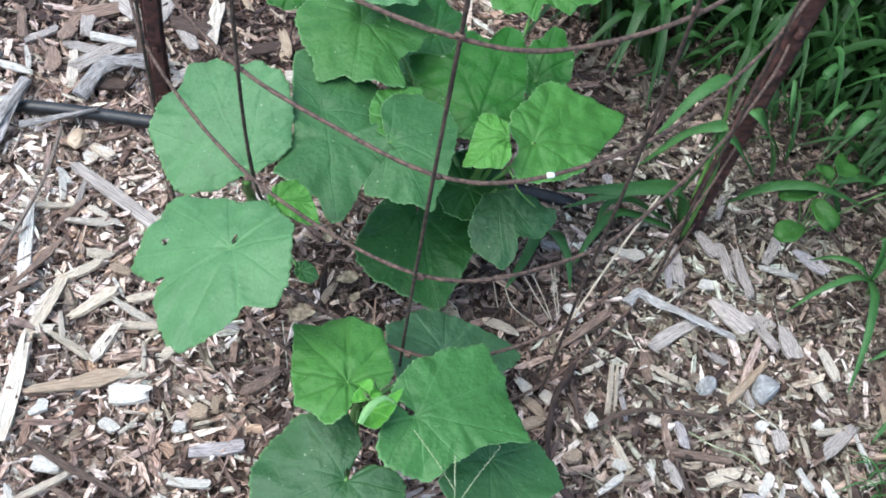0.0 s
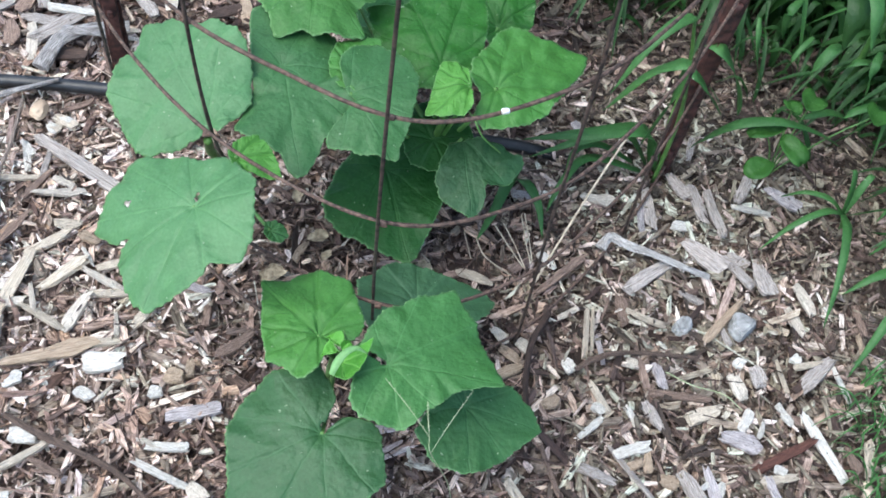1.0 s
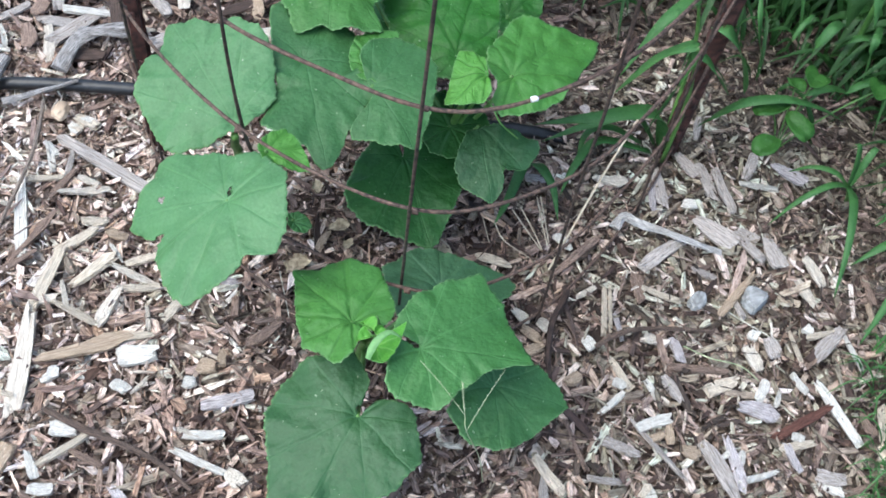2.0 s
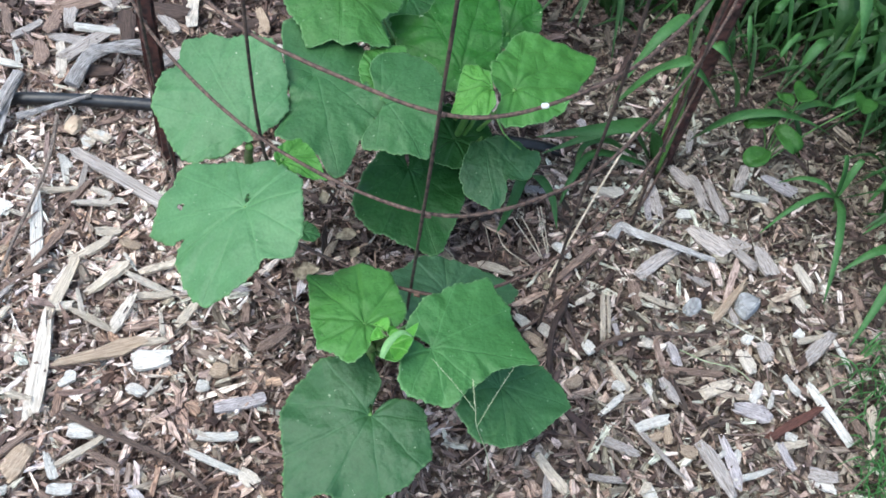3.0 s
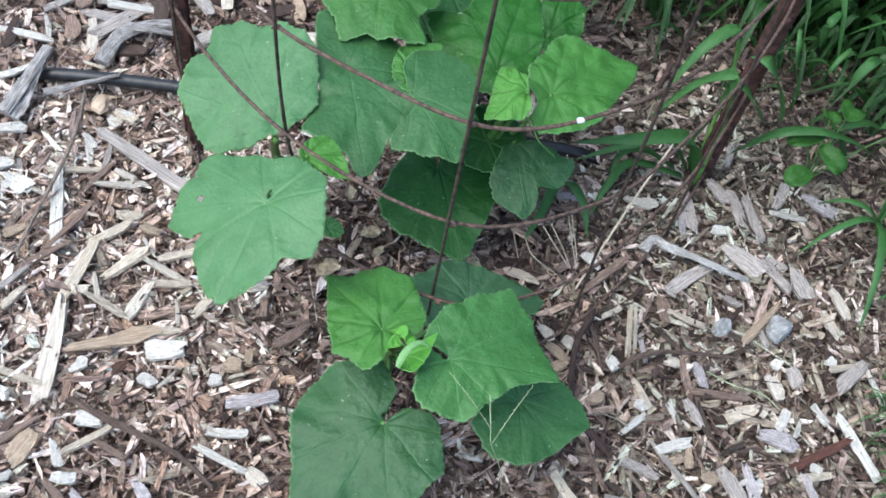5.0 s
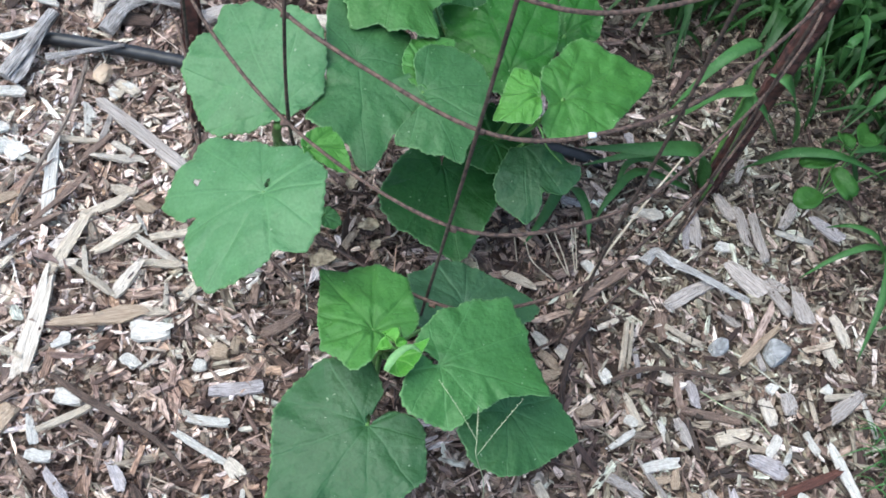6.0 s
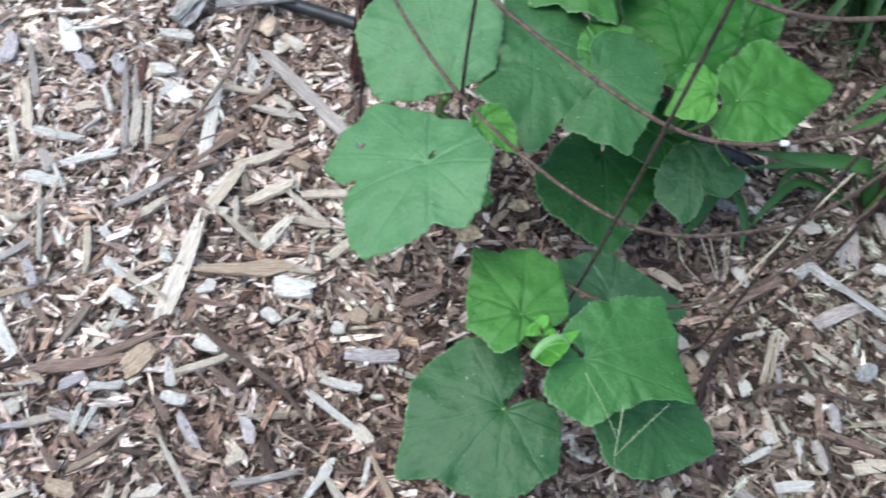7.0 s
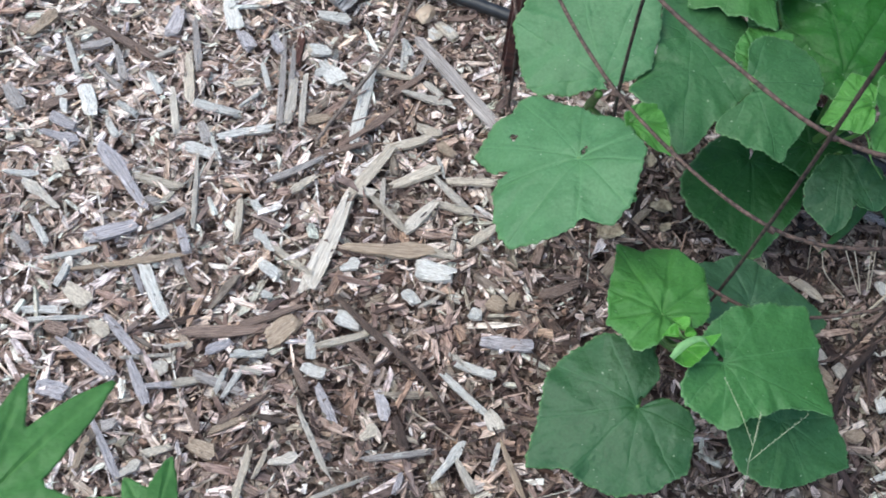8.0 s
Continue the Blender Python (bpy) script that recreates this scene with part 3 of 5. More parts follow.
def dead_leaf(x, y, length, width, turn, curl, label, seed):
    """A torn, curled scrap of dry leaf with a thickness of its own."""
    dice = random.Random(seed)
    rings, around = 4, 18
    edge = [dice.uniform(0.68, 1.05) for _ in range(around)]
    base = swell(x, y) + 0.003
    verts, faces = [], []
    for side in (0.0, -0.0007):
        for r in range(rings + 1):
            for k in range(around):
                a = 2 * math.pi * k / around
                reach = r / rings * (1 - (1 - edge[k]) * (r / rings))
                u, v = reach * math.cos(a) * length / 2, reach * math.sin(a) * width / 2
                lift = curl * (v / width * 2) ** 2 + curl * 0.5 * (u / length * 2) ** 3 + 0.0012 * noise.noise(Vector((u * 160, v * 160, seed)))
                c, d = math.cos(math.radians(turn)), math.sin(math.radians(turn))
                verts.append((x + c * u - d * v, y + d * u + c * v, base + lift + side))
    span = (rings + 1) * around
    for r in range(rings):
        for k in range(around):
            n = (k + 1) % around
            quad = (r * around + k, r * around + n, (r + 1) * around + n, (r + 1) * around + k)
            faces.append(quad[::-1])
            faces.append(tuple(q + span for q in quad))
    for k in range(around):
        n = (k + 1) % around
        faces.append((rings * around + k, rings * around + n, span + rings * around + n, span + rings * around + k))
    return tagged(part("dead_leaf", (verts, faces), DEAD_LEAF), label, "dead leaf", "dead leaves on the mulch")


dead_leaf(-0.167, 0.152, 0.030, 0.022, 35, 0.005, "pale torn dry leaf scrap on wood chips", 3)
dead_leaf(-0.133, 0.203, 0.023, 0.016, 10, 0.004, "curled tan dry leaf scrap under the plants", 5)
dead_leaf(-0.121, 0.184, 0.014, 0.011, 60, 0.003, "small tan dry leaf scrap under the plants", 6)
dead_leaf(-0.163, 0.248, 0.018, 0.013, 100, 0.004, "curled tan dry leaf scrap under the plants", 8)
dead_leaf(-0.026, 0.193, 0.019, 0.012, -25, 0.003, "yellow-brown dry leaf scrap behind a leaf", 9)

# ---- wire mesh with its two posts ----
ARCH = [(-0.352, 0.262), (-0.315, 0.203), (-0.262, 0.146), (-0.196, 0.093), (-0.120, 0.058), (-0.052, 0.0405), (0.003, 0.052), (0.072, 0.101), (0.120, 0.165),
        (0.166, 0.245), (0.200, 0.325), (0.214, 0.372)]


RISE = (0, 0, 0, 0.003, 0.010, 0.016, 0.013, 0.006, 0, 0, 0, 0)


def on_arch(index, z):
    """A place on the bowed mesh, which leans forwards with height and bulges at its middle."""
    x, y = ARCH[index]
    bulge = RISE[index] * (0.35 if z > 0.5 else 1.0)
    return Vector((x, y + (0.278 - z) * 0.115 - bulge * 0.73, z + bulge))


fence = thing("wire_mesh_cage", (-0.05, 0.1, 0.0), "rusty welded wire mesh bowed round the young plants", "wire cage")
for z in (0.008, 0.142, 0.278, 0.412, 0.546):
    part("ring_wire", tube(local(fence, [on_arch(i, z + 0.002 * math.sin(i * 2.1 + z * 30)) for i in range(len(ARCH))]), 0.0015, 8, 8, 0.25, z * 10), RUST, fence)
for index in (1, 3, 5, 7, 9):
    levels = (-0.03, 0.07, 0.16, 0.25, 0.38, 0.54, 0.68)
    if index == 5:
        line = [Vector((-0.0549 + 0.0159 * (z - 0.35), 0.0166 - 0.1314 * (z - 0.35) + 0.33 * (z - 0.35) ** 2, z)) for z in levels]
    else:
        lean = 0.4 if index == 3 else 0.0
        line = [on_arch(index, z) + Vector((0.001 * math.sin(z * 17 + index), -0.0028 + lean * max(0, 0.285 - z), 0)) for z in levels]
    part("upright_wire", tube(local(fence, line), 0.0014, 8, 6, 0.25, index), RUST_DARK, fence)
    for z in (0.142, 0.278, 0.412, 0.552):
        spot = on_arch(index, z) + Vector((0, -0.0016, 0))
        part("weld", tube(local(fence, [spot + Vector((-0.0028, 0, 0)), spot + Vector((0.0028, 0, 0))]), 0.0022, 7, 3, 0.3, z + index), RUST, fence)
mark = on_arch(6, 0.412) + Vector((0.014, 0.006, 0.0022))
part("paint_spot", tube(local(fence, [mark + Vector((-0.002, -0.001, 0)), mark + Vector((0.002, 0.001, 0))]), 0.002, 8, 3, 0.4, 2), WHITE, fence, "white paint spot")


def channel_post(x, y, lean, turn, label):
    """A rolled steel U post with bent tabs."""
    post = thing("fence_post", (x, y, 0.0), label, "post", "posts of the wire mesh")
    w, d, k = 0.0092, 0.0075, 0.002
    profile = [(-w, d), (-w * 0.55, d), (-w * 0.45, -d * 0.5 + k), (w * 0.45, -d * 0.5 + k), (w * 0.55, d), (w, d), (w, d - k), (w * 0.72, d - k),
               (w * 0.62, -d * 0.5), (-w * 0.62, -d * 0.5), (-w * 0.72, d - k), (-w, d - k)]
    c, s = math.cos(radians(turn)), math.sin(radians(turn))
    levels = np.linspace(-0.12, 0.82, 120)
    verts, faces, n = [], [], len(profile)
    for i, z in enumerate(levels):
        for j, (a, b) in enumerate(profile):
            rough = 0.0011 * noise.noise(Vector((j * 1.7, z * 120, x * 10))) + 0.0008 * noise.noise(Vector((j * 2.7, z * 31, y * 10)))
            verts.append((c * a - s * b + lean[0] * z + rough, s * a + c * b + lean[1] * z + rough, z))
    for i in range(len(levels) - 1):
        for j in range(n):
            a, b = i * n + j, i * n + (j + 1) % n
            faces.append((a, b, b + n, a + n))
    faces += [tuple(reversed(range(n))), tuple(range((len(levels) - 1) * n, len(levels) * n))]
    part("channel", (verts, faces), RUST_POST, post, smooth=False)
    for z in np.arange(0.06, 0.78, 0.062):
        line = [(0, -0.004, z), (0, -0.010, z + 0.004), (0, -0.0115, z + 0.011)]
        part("tab", tube([(c * p - s * q + lean[0] * r, s * p + c * q + lean[1] * r, r) for p, q, r in line], (0.0038, 0.0024), 6, 3, 0.3, z, 0.45), RUST_POST, post)
    return post


channel_post(-0.335, 0.279, (-0.03, 0.03), 20, "dark rusty steel channel post at the mesh end")


def studded_post(x, y, lean, turn, label):
    """A rusty steel T post with studs along its face."""
    post = thing("fence_post", (x, y, 0.0), label, "post", "posts of the wire mesh")
    w, d = 0.0100, 0.012
    profile = [(-w, 0.001), (-w * 0.6, -0.001), (w * 0.6, -0.001), (w, 0.001), (w, d * 0.6), (w * 0.5, d), (-w * 0.5, d), (-w, d * 0.6)]
    c, s = math.cos(radians(turn)), math.sin(radians(turn))
    levels = np.linspace(-0.12, 0.82, 170)
    verts, faces, n = [], [], len(profile)
    for z in levels:
        for j, (a, b) in enumerate(profile):
            rough = 0.0016 * noise.noise(Vector((j * 1.7, z * 110, x * 10))) + 0.0012 * noise.noise(Vector((j * 2.7, z * 37, y * 10)))
            a, b = a * (1 + rough * 60), b + rough
            verts.append((c * a - s * b + lean[0] * z, s * a + c * b + lean[1] * z, z))
    for i in range(len(levels) - 1):
        for j in range(n):
            a, b = i * n + j, i * n + (j + 1) % n
            faces.append((a, b, b + n, a + n))
    faces += [tuple(reversed(range(n))), tuple(range((len(levels) - 1) * n, len(levels) * n))]
    part("shaft", (verts, faces), RUST_POST, post, smooth=False)
    for z in np.arange(0.03, 0.8, 0.053):
        part("stud", tube([(s * 0.004 + lean[0] * z, -c * 0.004 + lean[1] * z, z - 0.006), (s * 0.0045 + lean[0] * z, -c * 0.0045 + lean[1] * z, z + 0.006)], (0.0042, 0.0036), 7, 3, 0.4, z), RUST_POST, post)
    return post


studded_post(0.2005, 0.366, (0.05, 0.0), 12, "rough rusty steel post leaning beside the grass")
tie = part("wire_tie", tube([(-0.343 + 0.014 * math.cos(a), 0.287 + 0.014 * math.sin(a), 0.268 + 0.004 * math.sin(2 * a)) for a in np.linspace(0, 6.1, 14)], 0.0013, 6, 3), TIE)
tagged(tie, "thin green plastic tie wound round the rusty post", "tie")

# ---- cucumber plants ----


def leaf_surface(middle, slope, droop, heading, radii, slit, holes, seed, crinkle):
    """A broad toothed leaf as a height field. Its stalk joins at 0, 0; radii, in millimetres, go round the middle of the blade from the tip's side."""
    n, rings, around = len(radii), 24, 240
    rng = random.Random(seed)
    phase = [rng.uniform(0, 6.283) for _ in range(4)]
    size = sum(radii) / n / 1000
    start = radians(heading)
    main = [start + radians(a + rng.uniform(-5, 5)) for a in (0, 36, -36, 74, -74, 112, -112, 148, -148)]
    bites = [rng.uniform(0.5, 1.5) for _ in range(60)]
    verts, faces, rim = [], [], []

    def height(x, y, t, angle):
        r, turn = math.hypot(x, y), math.atan2(y, x)
        gap = min(((turn - a + math.pi) % (2 * math.pi) - math.pi for a in main), key=abs)
        off, along = r * abs(math.sin(gap)), r * math.cos(gap)
        far = min(1, r / (2 * size))
        rib = math.exp(-((off / (0.0015 - 0.0006 * far)) ** 2)) * (0.6 - 0.4 * far)
        side = abs(((along - off * 0.85) / (0.2 * size + 0.003)) % 1 - 0.5)
        rib = max(rib, 0.16 * math.exp(-((side / 0.1) ** 2)) * min(1, off / 0.006))
        wave = 0.05 * size * t * t * (math.sin(3 * angle + phase[1]) + 0.7 * math.sin(5 * angle + phase[2])) + 0.025 * size * t ** 3 * math.sin(13 * angle + phase[3])
        quilt = -0.0011 * crinkle * rib + 0.0011 * crinkle * noise.noise(Vector((x * 62, y * 62, seed))) + 0.0004 * noise.noise(Vector((x * 170, y * 170, seed)))
        dip = -0.004 * math.exp(-((r / 0.008) ** 2))
        return slope[0] * x + slope[1] * y - droop * r * r + wave + quilt + dip

    for j in range(around):
        angle = 2 * math.pi * j / around
        u = angle / (2 * math.pi) * n
        k, f = int(u), u - int(u)
        a, p, q, d = (radii[(k + m) % n] for m in (-1, 0, 1, 2))
        smooth = 0.5 * (2 * p + (q - a) * f + (2 * a - 5 * p + 4 * q - d) * f * f + (3 * p - a - 3 * q + d) * f ** 3)
        limit = (0.3 * smooth + 0.7 * (p + (q - p) * f)) / 1000
        limit *= 1 + 0.016 * bites[j // 4] * (0.0, 0.6, 1.0, 0.1)[j % 4] - 0.008 + 0.006 * math.sin(11 * angle + phase[0]) + 0.007 * math.sin(29 * angle + phase[1])
        for i in range(1, rings + 1):
            t = i / rings
            x, y = middle[0] + limit * t * math.cos(start + angle), middle[1] + limit * t * math.sin(start + angle)
            verts.append((x, y, height(x, y, t, angle)))
            rim.append(0.0 if i < rings else 1.0 if j % 4 == 2 else 0.35)
    centre = len(verts)
    verts.append((middle[0], middle[1], height(middle[0], middle[1], 0, 0)))
    rim.append(0.0)
    for j in range(around):
        a, b = j * rings, (j + 1) % around * rings
        faces.append((centre, a, b))
        for i in range(rings - 1):
            faces.append((a + i, a + i + 1, b + i + 1, b + i))

    def cut(face):
        x, y = (sum(verts[i][k] for i in face) / len(face) for k in (0, 1))
        if any(math.hypot(x - hx, y - hy) < r * (1 + 0.2 * math.sin(3 * math.atan2(y - hy, x - hx))) for hx, hy, r in holes):
            return True
        if slit is None or math.hypot(x, y) < 0.002:
            return False
        gap = (math.atan2(y, x) - radians(slit[0]) + math.pi) % (2 * math.pi) - math.pi
        return abs(gap) < radians(slit[1]) + 0.0006 / math.hypot(x, y)

    return verts, [face for face in faces if not cut(face)], rim


leaf_count = 0


def add_leaf(plant, tone, joint, middle, slope, droop, heading, radii, slit, holes=()):
    """A leaf with its stalk, under the plant's Empty."""
    global leaf_count
    leaf_count += 1
    verts, faces, rim = leaf_surface(middle, slope, droop, heading, radii, slit, holes, leaf_count, 3.0 if tone in ("young", "mid", "fresh") else 1.5 if tone in ("dull", "light") else 0.6 if tone == "plain" else 1.2)
    leaf = part("leaf", (verts, faces), LEAVES[tone], plant)
    leaf.data.attributes.new("margin", "FLOAT", "POINT").data.foreach_set("value", rim)
    c, s, size = math.cos(radians(heading)), math.sin(radians(heading)), sum(radii) / len(radii) / 1000
    leaf.data.attributes.new("blade", "FLOAT_VECTOR", "POINT").data.foreach_set("vector", [k for x, y, z in verts for k in (c * x + s * y, c * y - s * x, size)])
    leaf.location = Vector(joint) - plant.location
    body = leaf.modifiers.new("thickness", "SOLIDIFY")
    body.thickness, body.offset = 0.0006, -1
    low = max(0.02, joint[2] * 0.4)
    root = plant.location + Vector((LEAN[plant][0] * low, LEAN[plant][1] * low, low))
    top = Vector(joint)
    flat = Vector((top.x - root.x, top.y - root.y, 0))
    bend = root + flat * 0.6 + Vector((0, 0, (top.z - root.z) * 0.5))
    part("petiole", tube([root - top, bend - top, Vector((0, 0, -0.005))], (0.0026, 0.0017), 8, 7, 0.1, leaf_count), STEM, leaf)
    return leaf


plant_a = thing("cucumber_plant", (-0.094, 0.066, 0.0), "young cucumber plant with broad toothed leaves in wood mulch", "plant", "cucumber plants")
plant_b = thing("cucumber_plant", (-0.236, 0.250, 0.0), "young cucumber plant with two large pale green leaves", "plant", "cucumber plants")
plant_c = thing("cucumber_plant", (-0.045, 0.285, 0.0), "bushy young cucumber plant behind the rusty mesh", "plant", "cucumber plants")
LEAN = {plant_a: (0.18, -0.42), plant_b: (0.06, -0.44), plant_c: (0.1, -0.18)}
part("stem", tube([(0, 0, -0.02), (0.008, -0.024, 0.06), (0.020, -0.050, 0.12), (0.032, -0.078, 0.176)], (0.0045, 0.003), 9, 7, 0.15, 1), STEM, plant_a)
part("stem", tube([(0, 0.0, -0.02), (0.002, -0.03, 0.08), (0.010, -0.068, 0.14), (0.018, -0.096, 0.19)], (0.005, 0.0035), 9, 7, 0.15, 2), STEM, plant_b)
part("stem", tube([(0, 0, -0.02), (0.006, -0.01, 0.07), (0.014, -0.03, 0.14), (0.022, -0.045, 0.195)], (0.005, 0.003), 9, 7, 0.15, 3), STEM, plant_c)
add_leaf(plant_a, "dark", (-0.077, -0.057, 0.122), (-0.015, -0.016), (0.1, 0.25), 1.5, -75, (55, 57, 59, 61, 62, 63, 65, 67, 67, 68, 69, 73, 71, 69, 67, 66, 65, 65, 62, 56, 50, 45, 41, 40, 43, 48, 54, 58, 62, 69, 68, 67, 67, 67, 67, 69, 67, 66, 65, 65, 64, 63, 63, 63, 62, 60, 58, 57, 57, 57, 58, 60, 63, 66, 71, 75, 65, 59, 53, 52, 52, 52, 53, 54), (62, 14), [(0.0007, 0.0057, 0.0026)])
add_leaf(plant_a, "young", (-0.092, 0.000, 0.173), (-0.012, 0.015), (0.12, -0.05), 1.5, 139, (53, 55, 48, 44, 42, 40, 38, 37, 37, 36, 36, 37, 37, 38, 38, 40, 42, 44, 49, 48, 48, 48, 49, 51, 56, 55, 53, 50, 44, 39, 35, 32, 30, 35, 38, 42, 43, 45, 45, 46, 45, 44, 43, 42, 42, 42, 43, 44, 46, 48, 48, 47, 46, 46, 46, 47, 48, 49, 49, 48, 45, 43, 46, 50), None)
add_leaf(plant_a, "soft", (-0.034, -0.018, 0.177), (0.026, 0.013), (-0.08, 0.05), 1.5, 5, (59, 57, 55, 53, 52, 52, 52, 54, 57, 58, 59, 60, 65, 69, 64, 60, 58, 56, 54, 53, 51, 50, 50, 50, 50, 50, 49, 49, 49, 49, 49, 50, 51, 52, 53, 55, 58, 60, 65, 69, 71, 70, 68, 66, 64, 62, 61, 57, 50, 44, 42, 41, 40, 38, 37, 36, 37, 38, 40, 43, 47, 53, 67, 63), (161, 5), [(-0.0044, 0.0018, 0.0022)])
add_leaf(plant_a, "plain", (0.031, -0.003, 0.105), (0.014, -0.014), (-0.25, 0.15), 1, -2, (42, 46, 51, 55, 52, 51, 51, 50, 48, 48, 47, 47, 46, 43, 41, 39, 38, 37, 36, 35, 35, 35, 35, 35, 35, 35, 36, 36, 37, 39, 41, 42, 44, 46, 48, 50, 54, 53, 51, 50, 51, 50, 49, 48, 45, 44, 43, 42, 40, 39, 38, 36, 34, 33, 32, 32, 32, 32, 32, 33, 34, 35, 37, 39), None)
add_leaf(plant_a, "blue", (-0.025, 0.104, 0.075), (0.004, 0.006), (-0.15, -0.1), 1, 23, (68, 63, 55, 50, 45, 42, 39, 36, 36, 35, 35, 35, 36, 36, 38, 39, 40, 42, 44, 47, 47, 47, 48, 49, 50, 52, 55, 59, 58, 57, 57, 58, 58, 61, 60, 59, 59, 59, 54, 49, 45, 43, 40, 38, 37, 35, 35, 34, 34, 35, 35, 36, 37, 38, 40, 41, 44, 47, 51, 55, 58, 63, 65, 70), None)
add_leaf(plant_b, "light", (-0.220, 0.163, 0.2), (-0.032, 0.033), (0.1, 0.5), 1.2, 131, (65, 61, 56, 53, 52, 56, 59, 60, 59, 58, 60, 63, 60, 58, 57, 56, 56, 57, 58, 59, 61, 62, 62, 63, 60, 58, 57, 55, 55, 54, 54, 52, 54, 58, 59, 60, 60, 62, 63, 66, 64, 62, 61, 61, 61, 61, 61, 62, 61, 60, 59, 58, 58, 58, 55, 52, 51, 50, 50, 52, 56, 58, 59, 61), (-39, 8))
add_leaf(plant_b, "light", (-0.202, 0.060, 0.231), (-0.015, -0.009), (0.4, 0.15), 2, -103, (68, 72, 76, 72, 70, 68, 67, 64, 62, 60, 55, 58, 64, 71, 71, 70, 69, 67, 65, 65, 64, 64, 65, 66, 64, 61, 61, 61, 61, 60, 57, 54, 53, 53, 54, 56, 58, 62, 66, 71, 76, 80, 79, 73, 67, 67, 68, 67, 66, 65, 65, 64, 55, 49, 45, 42, 43, 45, 49, 51, 53, 56, 60, 63), None, [(-0.0568, 0.0074, 0.0030), (-0.0515, -0.0256, 0.0039), (0.0008, 0.0055, 0.0020), (0.0012, 0.0088, 0.0014)])
add_leaf(plant_b, "fresh", (-0.179, 0.104, 0.245), (0.016, 0.001), (-0.1, 0.15), 2, -17, (21, 19, 18, 17, 16, 15, 15, 14, 14, 14, 14, 14, 14, 14, 15, 15, 16, 16, 17, 18, 19, 22, 21, 21, 20, 20, 20, 20, 20, 21, 21, 22, 22, 22, 23, 23, 22, 21, 20, 20, 19, 17, 16, 15, 15, 14, 14, 14, 14, 14, 14, 14, 15, 15, 16, 16, 17, 17, 18, 19, 20, 23, 28, 23), None)
add_leaf(plant_b, "soft", (-0.175, 0.181, 0.04), (0.006, -0.003), (0, 0), 1, -19, (14, 14, 13, 12, 11, 11, 11, 11, 10, 11, 10, 10, 10, 10, 10, 10, 10, 10, 11, 11, 12, 13, 13, 13, 13, 13, 13, 14, 14, 16, 14, 13, 12, 12, 11, 11, 11, 11, 11, 11, 11, 11, 10, 10, 10, 10, 10, 11, 11, 11, 12, 12, 12, 12, 12, 13, 13, 14, 14, 14, 14, 13, 14, 14), None)
add_leaf(plant_c, "dull", (-0.162, 0.328, 0.235), (0.008, -0.009), (0, -0.05), 2.5, -47, (70, 49, 43, 41, 42, 43, 46, 49, 50, 51, 53, 55, 56, 57, 62, 69, 72, 73, 74, 75, 72, 70, 68, 67, 64, 62, 61, 60, 59, 59, 59, 60, 61, 61, 61, 62, 63, 65, 65, 65, 66, 66, 64, 62, 61, 61, 61, 60, 60, 60, 62, 67, 71, 67, 63, 58, 59, 61, 63, 62, 63, 64, 66, 68), None)
add_leaf(plant_c, "plain", (-0.171, 0.231, 0.215), (0.0201, -0.0274), (0.05, 0.06), 1.0, -70, (71, 62, 55, 50, 49, 47, 45, 44, 44, 43, 43, 44, 46, 49, 46, 41, 38, 37, 35, 35, 34, 35, 37, 41, 53, 67, 71, 73, 77, 80, 86, 94, 103, 104, 106, 102, 85, 72, 63, 56, 51, 48, 44, 42, 40, 39, 40, 41, 43, 46, 50, 55, 62, 64, 62, 60, 60, 59, 59, 60, 61, 69, 79, 78), None)
add_leaf(plant_c, "plain", (-0.108, 0.208, 0.222), (0.0190, -0.0042), (0.05, 0.15), 2, -50, (48, 45, 43, 41, 39, 38, 37, 37, 36, 36, 37, 37, 38, 40, 41, 43, 46, 48, 49, 50, 52, 53, 55, 57, 57, 58, 60, 60, 59, 59, 56, 54, 51, 47, 42, 36, 32, 28, 24, 20, 17, 15, 14, 15, 16, 17, 19, 22, 25, 30, 47, 55, 55, 54, 53, 52, 52, 52, 52, 52, 53, 54, 56, 56), None)
add_leaf(plant_c, "young", (-0.107, 0.229, 0.2195), (-0.0050, 0.0124), (0, 0.05), 1.0, 100, (28, 27, 27, 27, 27, 28, 26, 24, 23, 22, 21, 21, 21, 21, 21, 21, 21, 21, 21, 22, 22, 23, 24, 24, 24, 25, 26, 27, 28, 28, 29, 29, 31, 32, 31, 28, 27, 25, 25, 24, 23, 23, 23, 23, 24, 23, 23, 23, 23, 23, 23, 25, 25, 26, 28, 31, 35, 35, 33, 32, 31, 30, 30, 28), None)
add_leaf(plant_c, "deep", (-0.077, 0.241, 0.085), (0.009, -0.026), (0, 0.1), 1, -66, (69, 67, 64, 59, 56, 54, 52, 51, 50, 50, 50, 51, 50, 50, 51, 51, 53, 55, 58, 62, 67, 71, 70, 70, 70, 67, 64, 62, 60, 58, 57, 57, 56, 56, 55, 55, 56, 56, 56, 57, 56, 56, 56, 56, 58, 59, 61, 63, 63, 64, 65, 63, 62, 61, 61, 60, 59, 59, 59, 60, 61, 63, 64, 66), (111, 7))
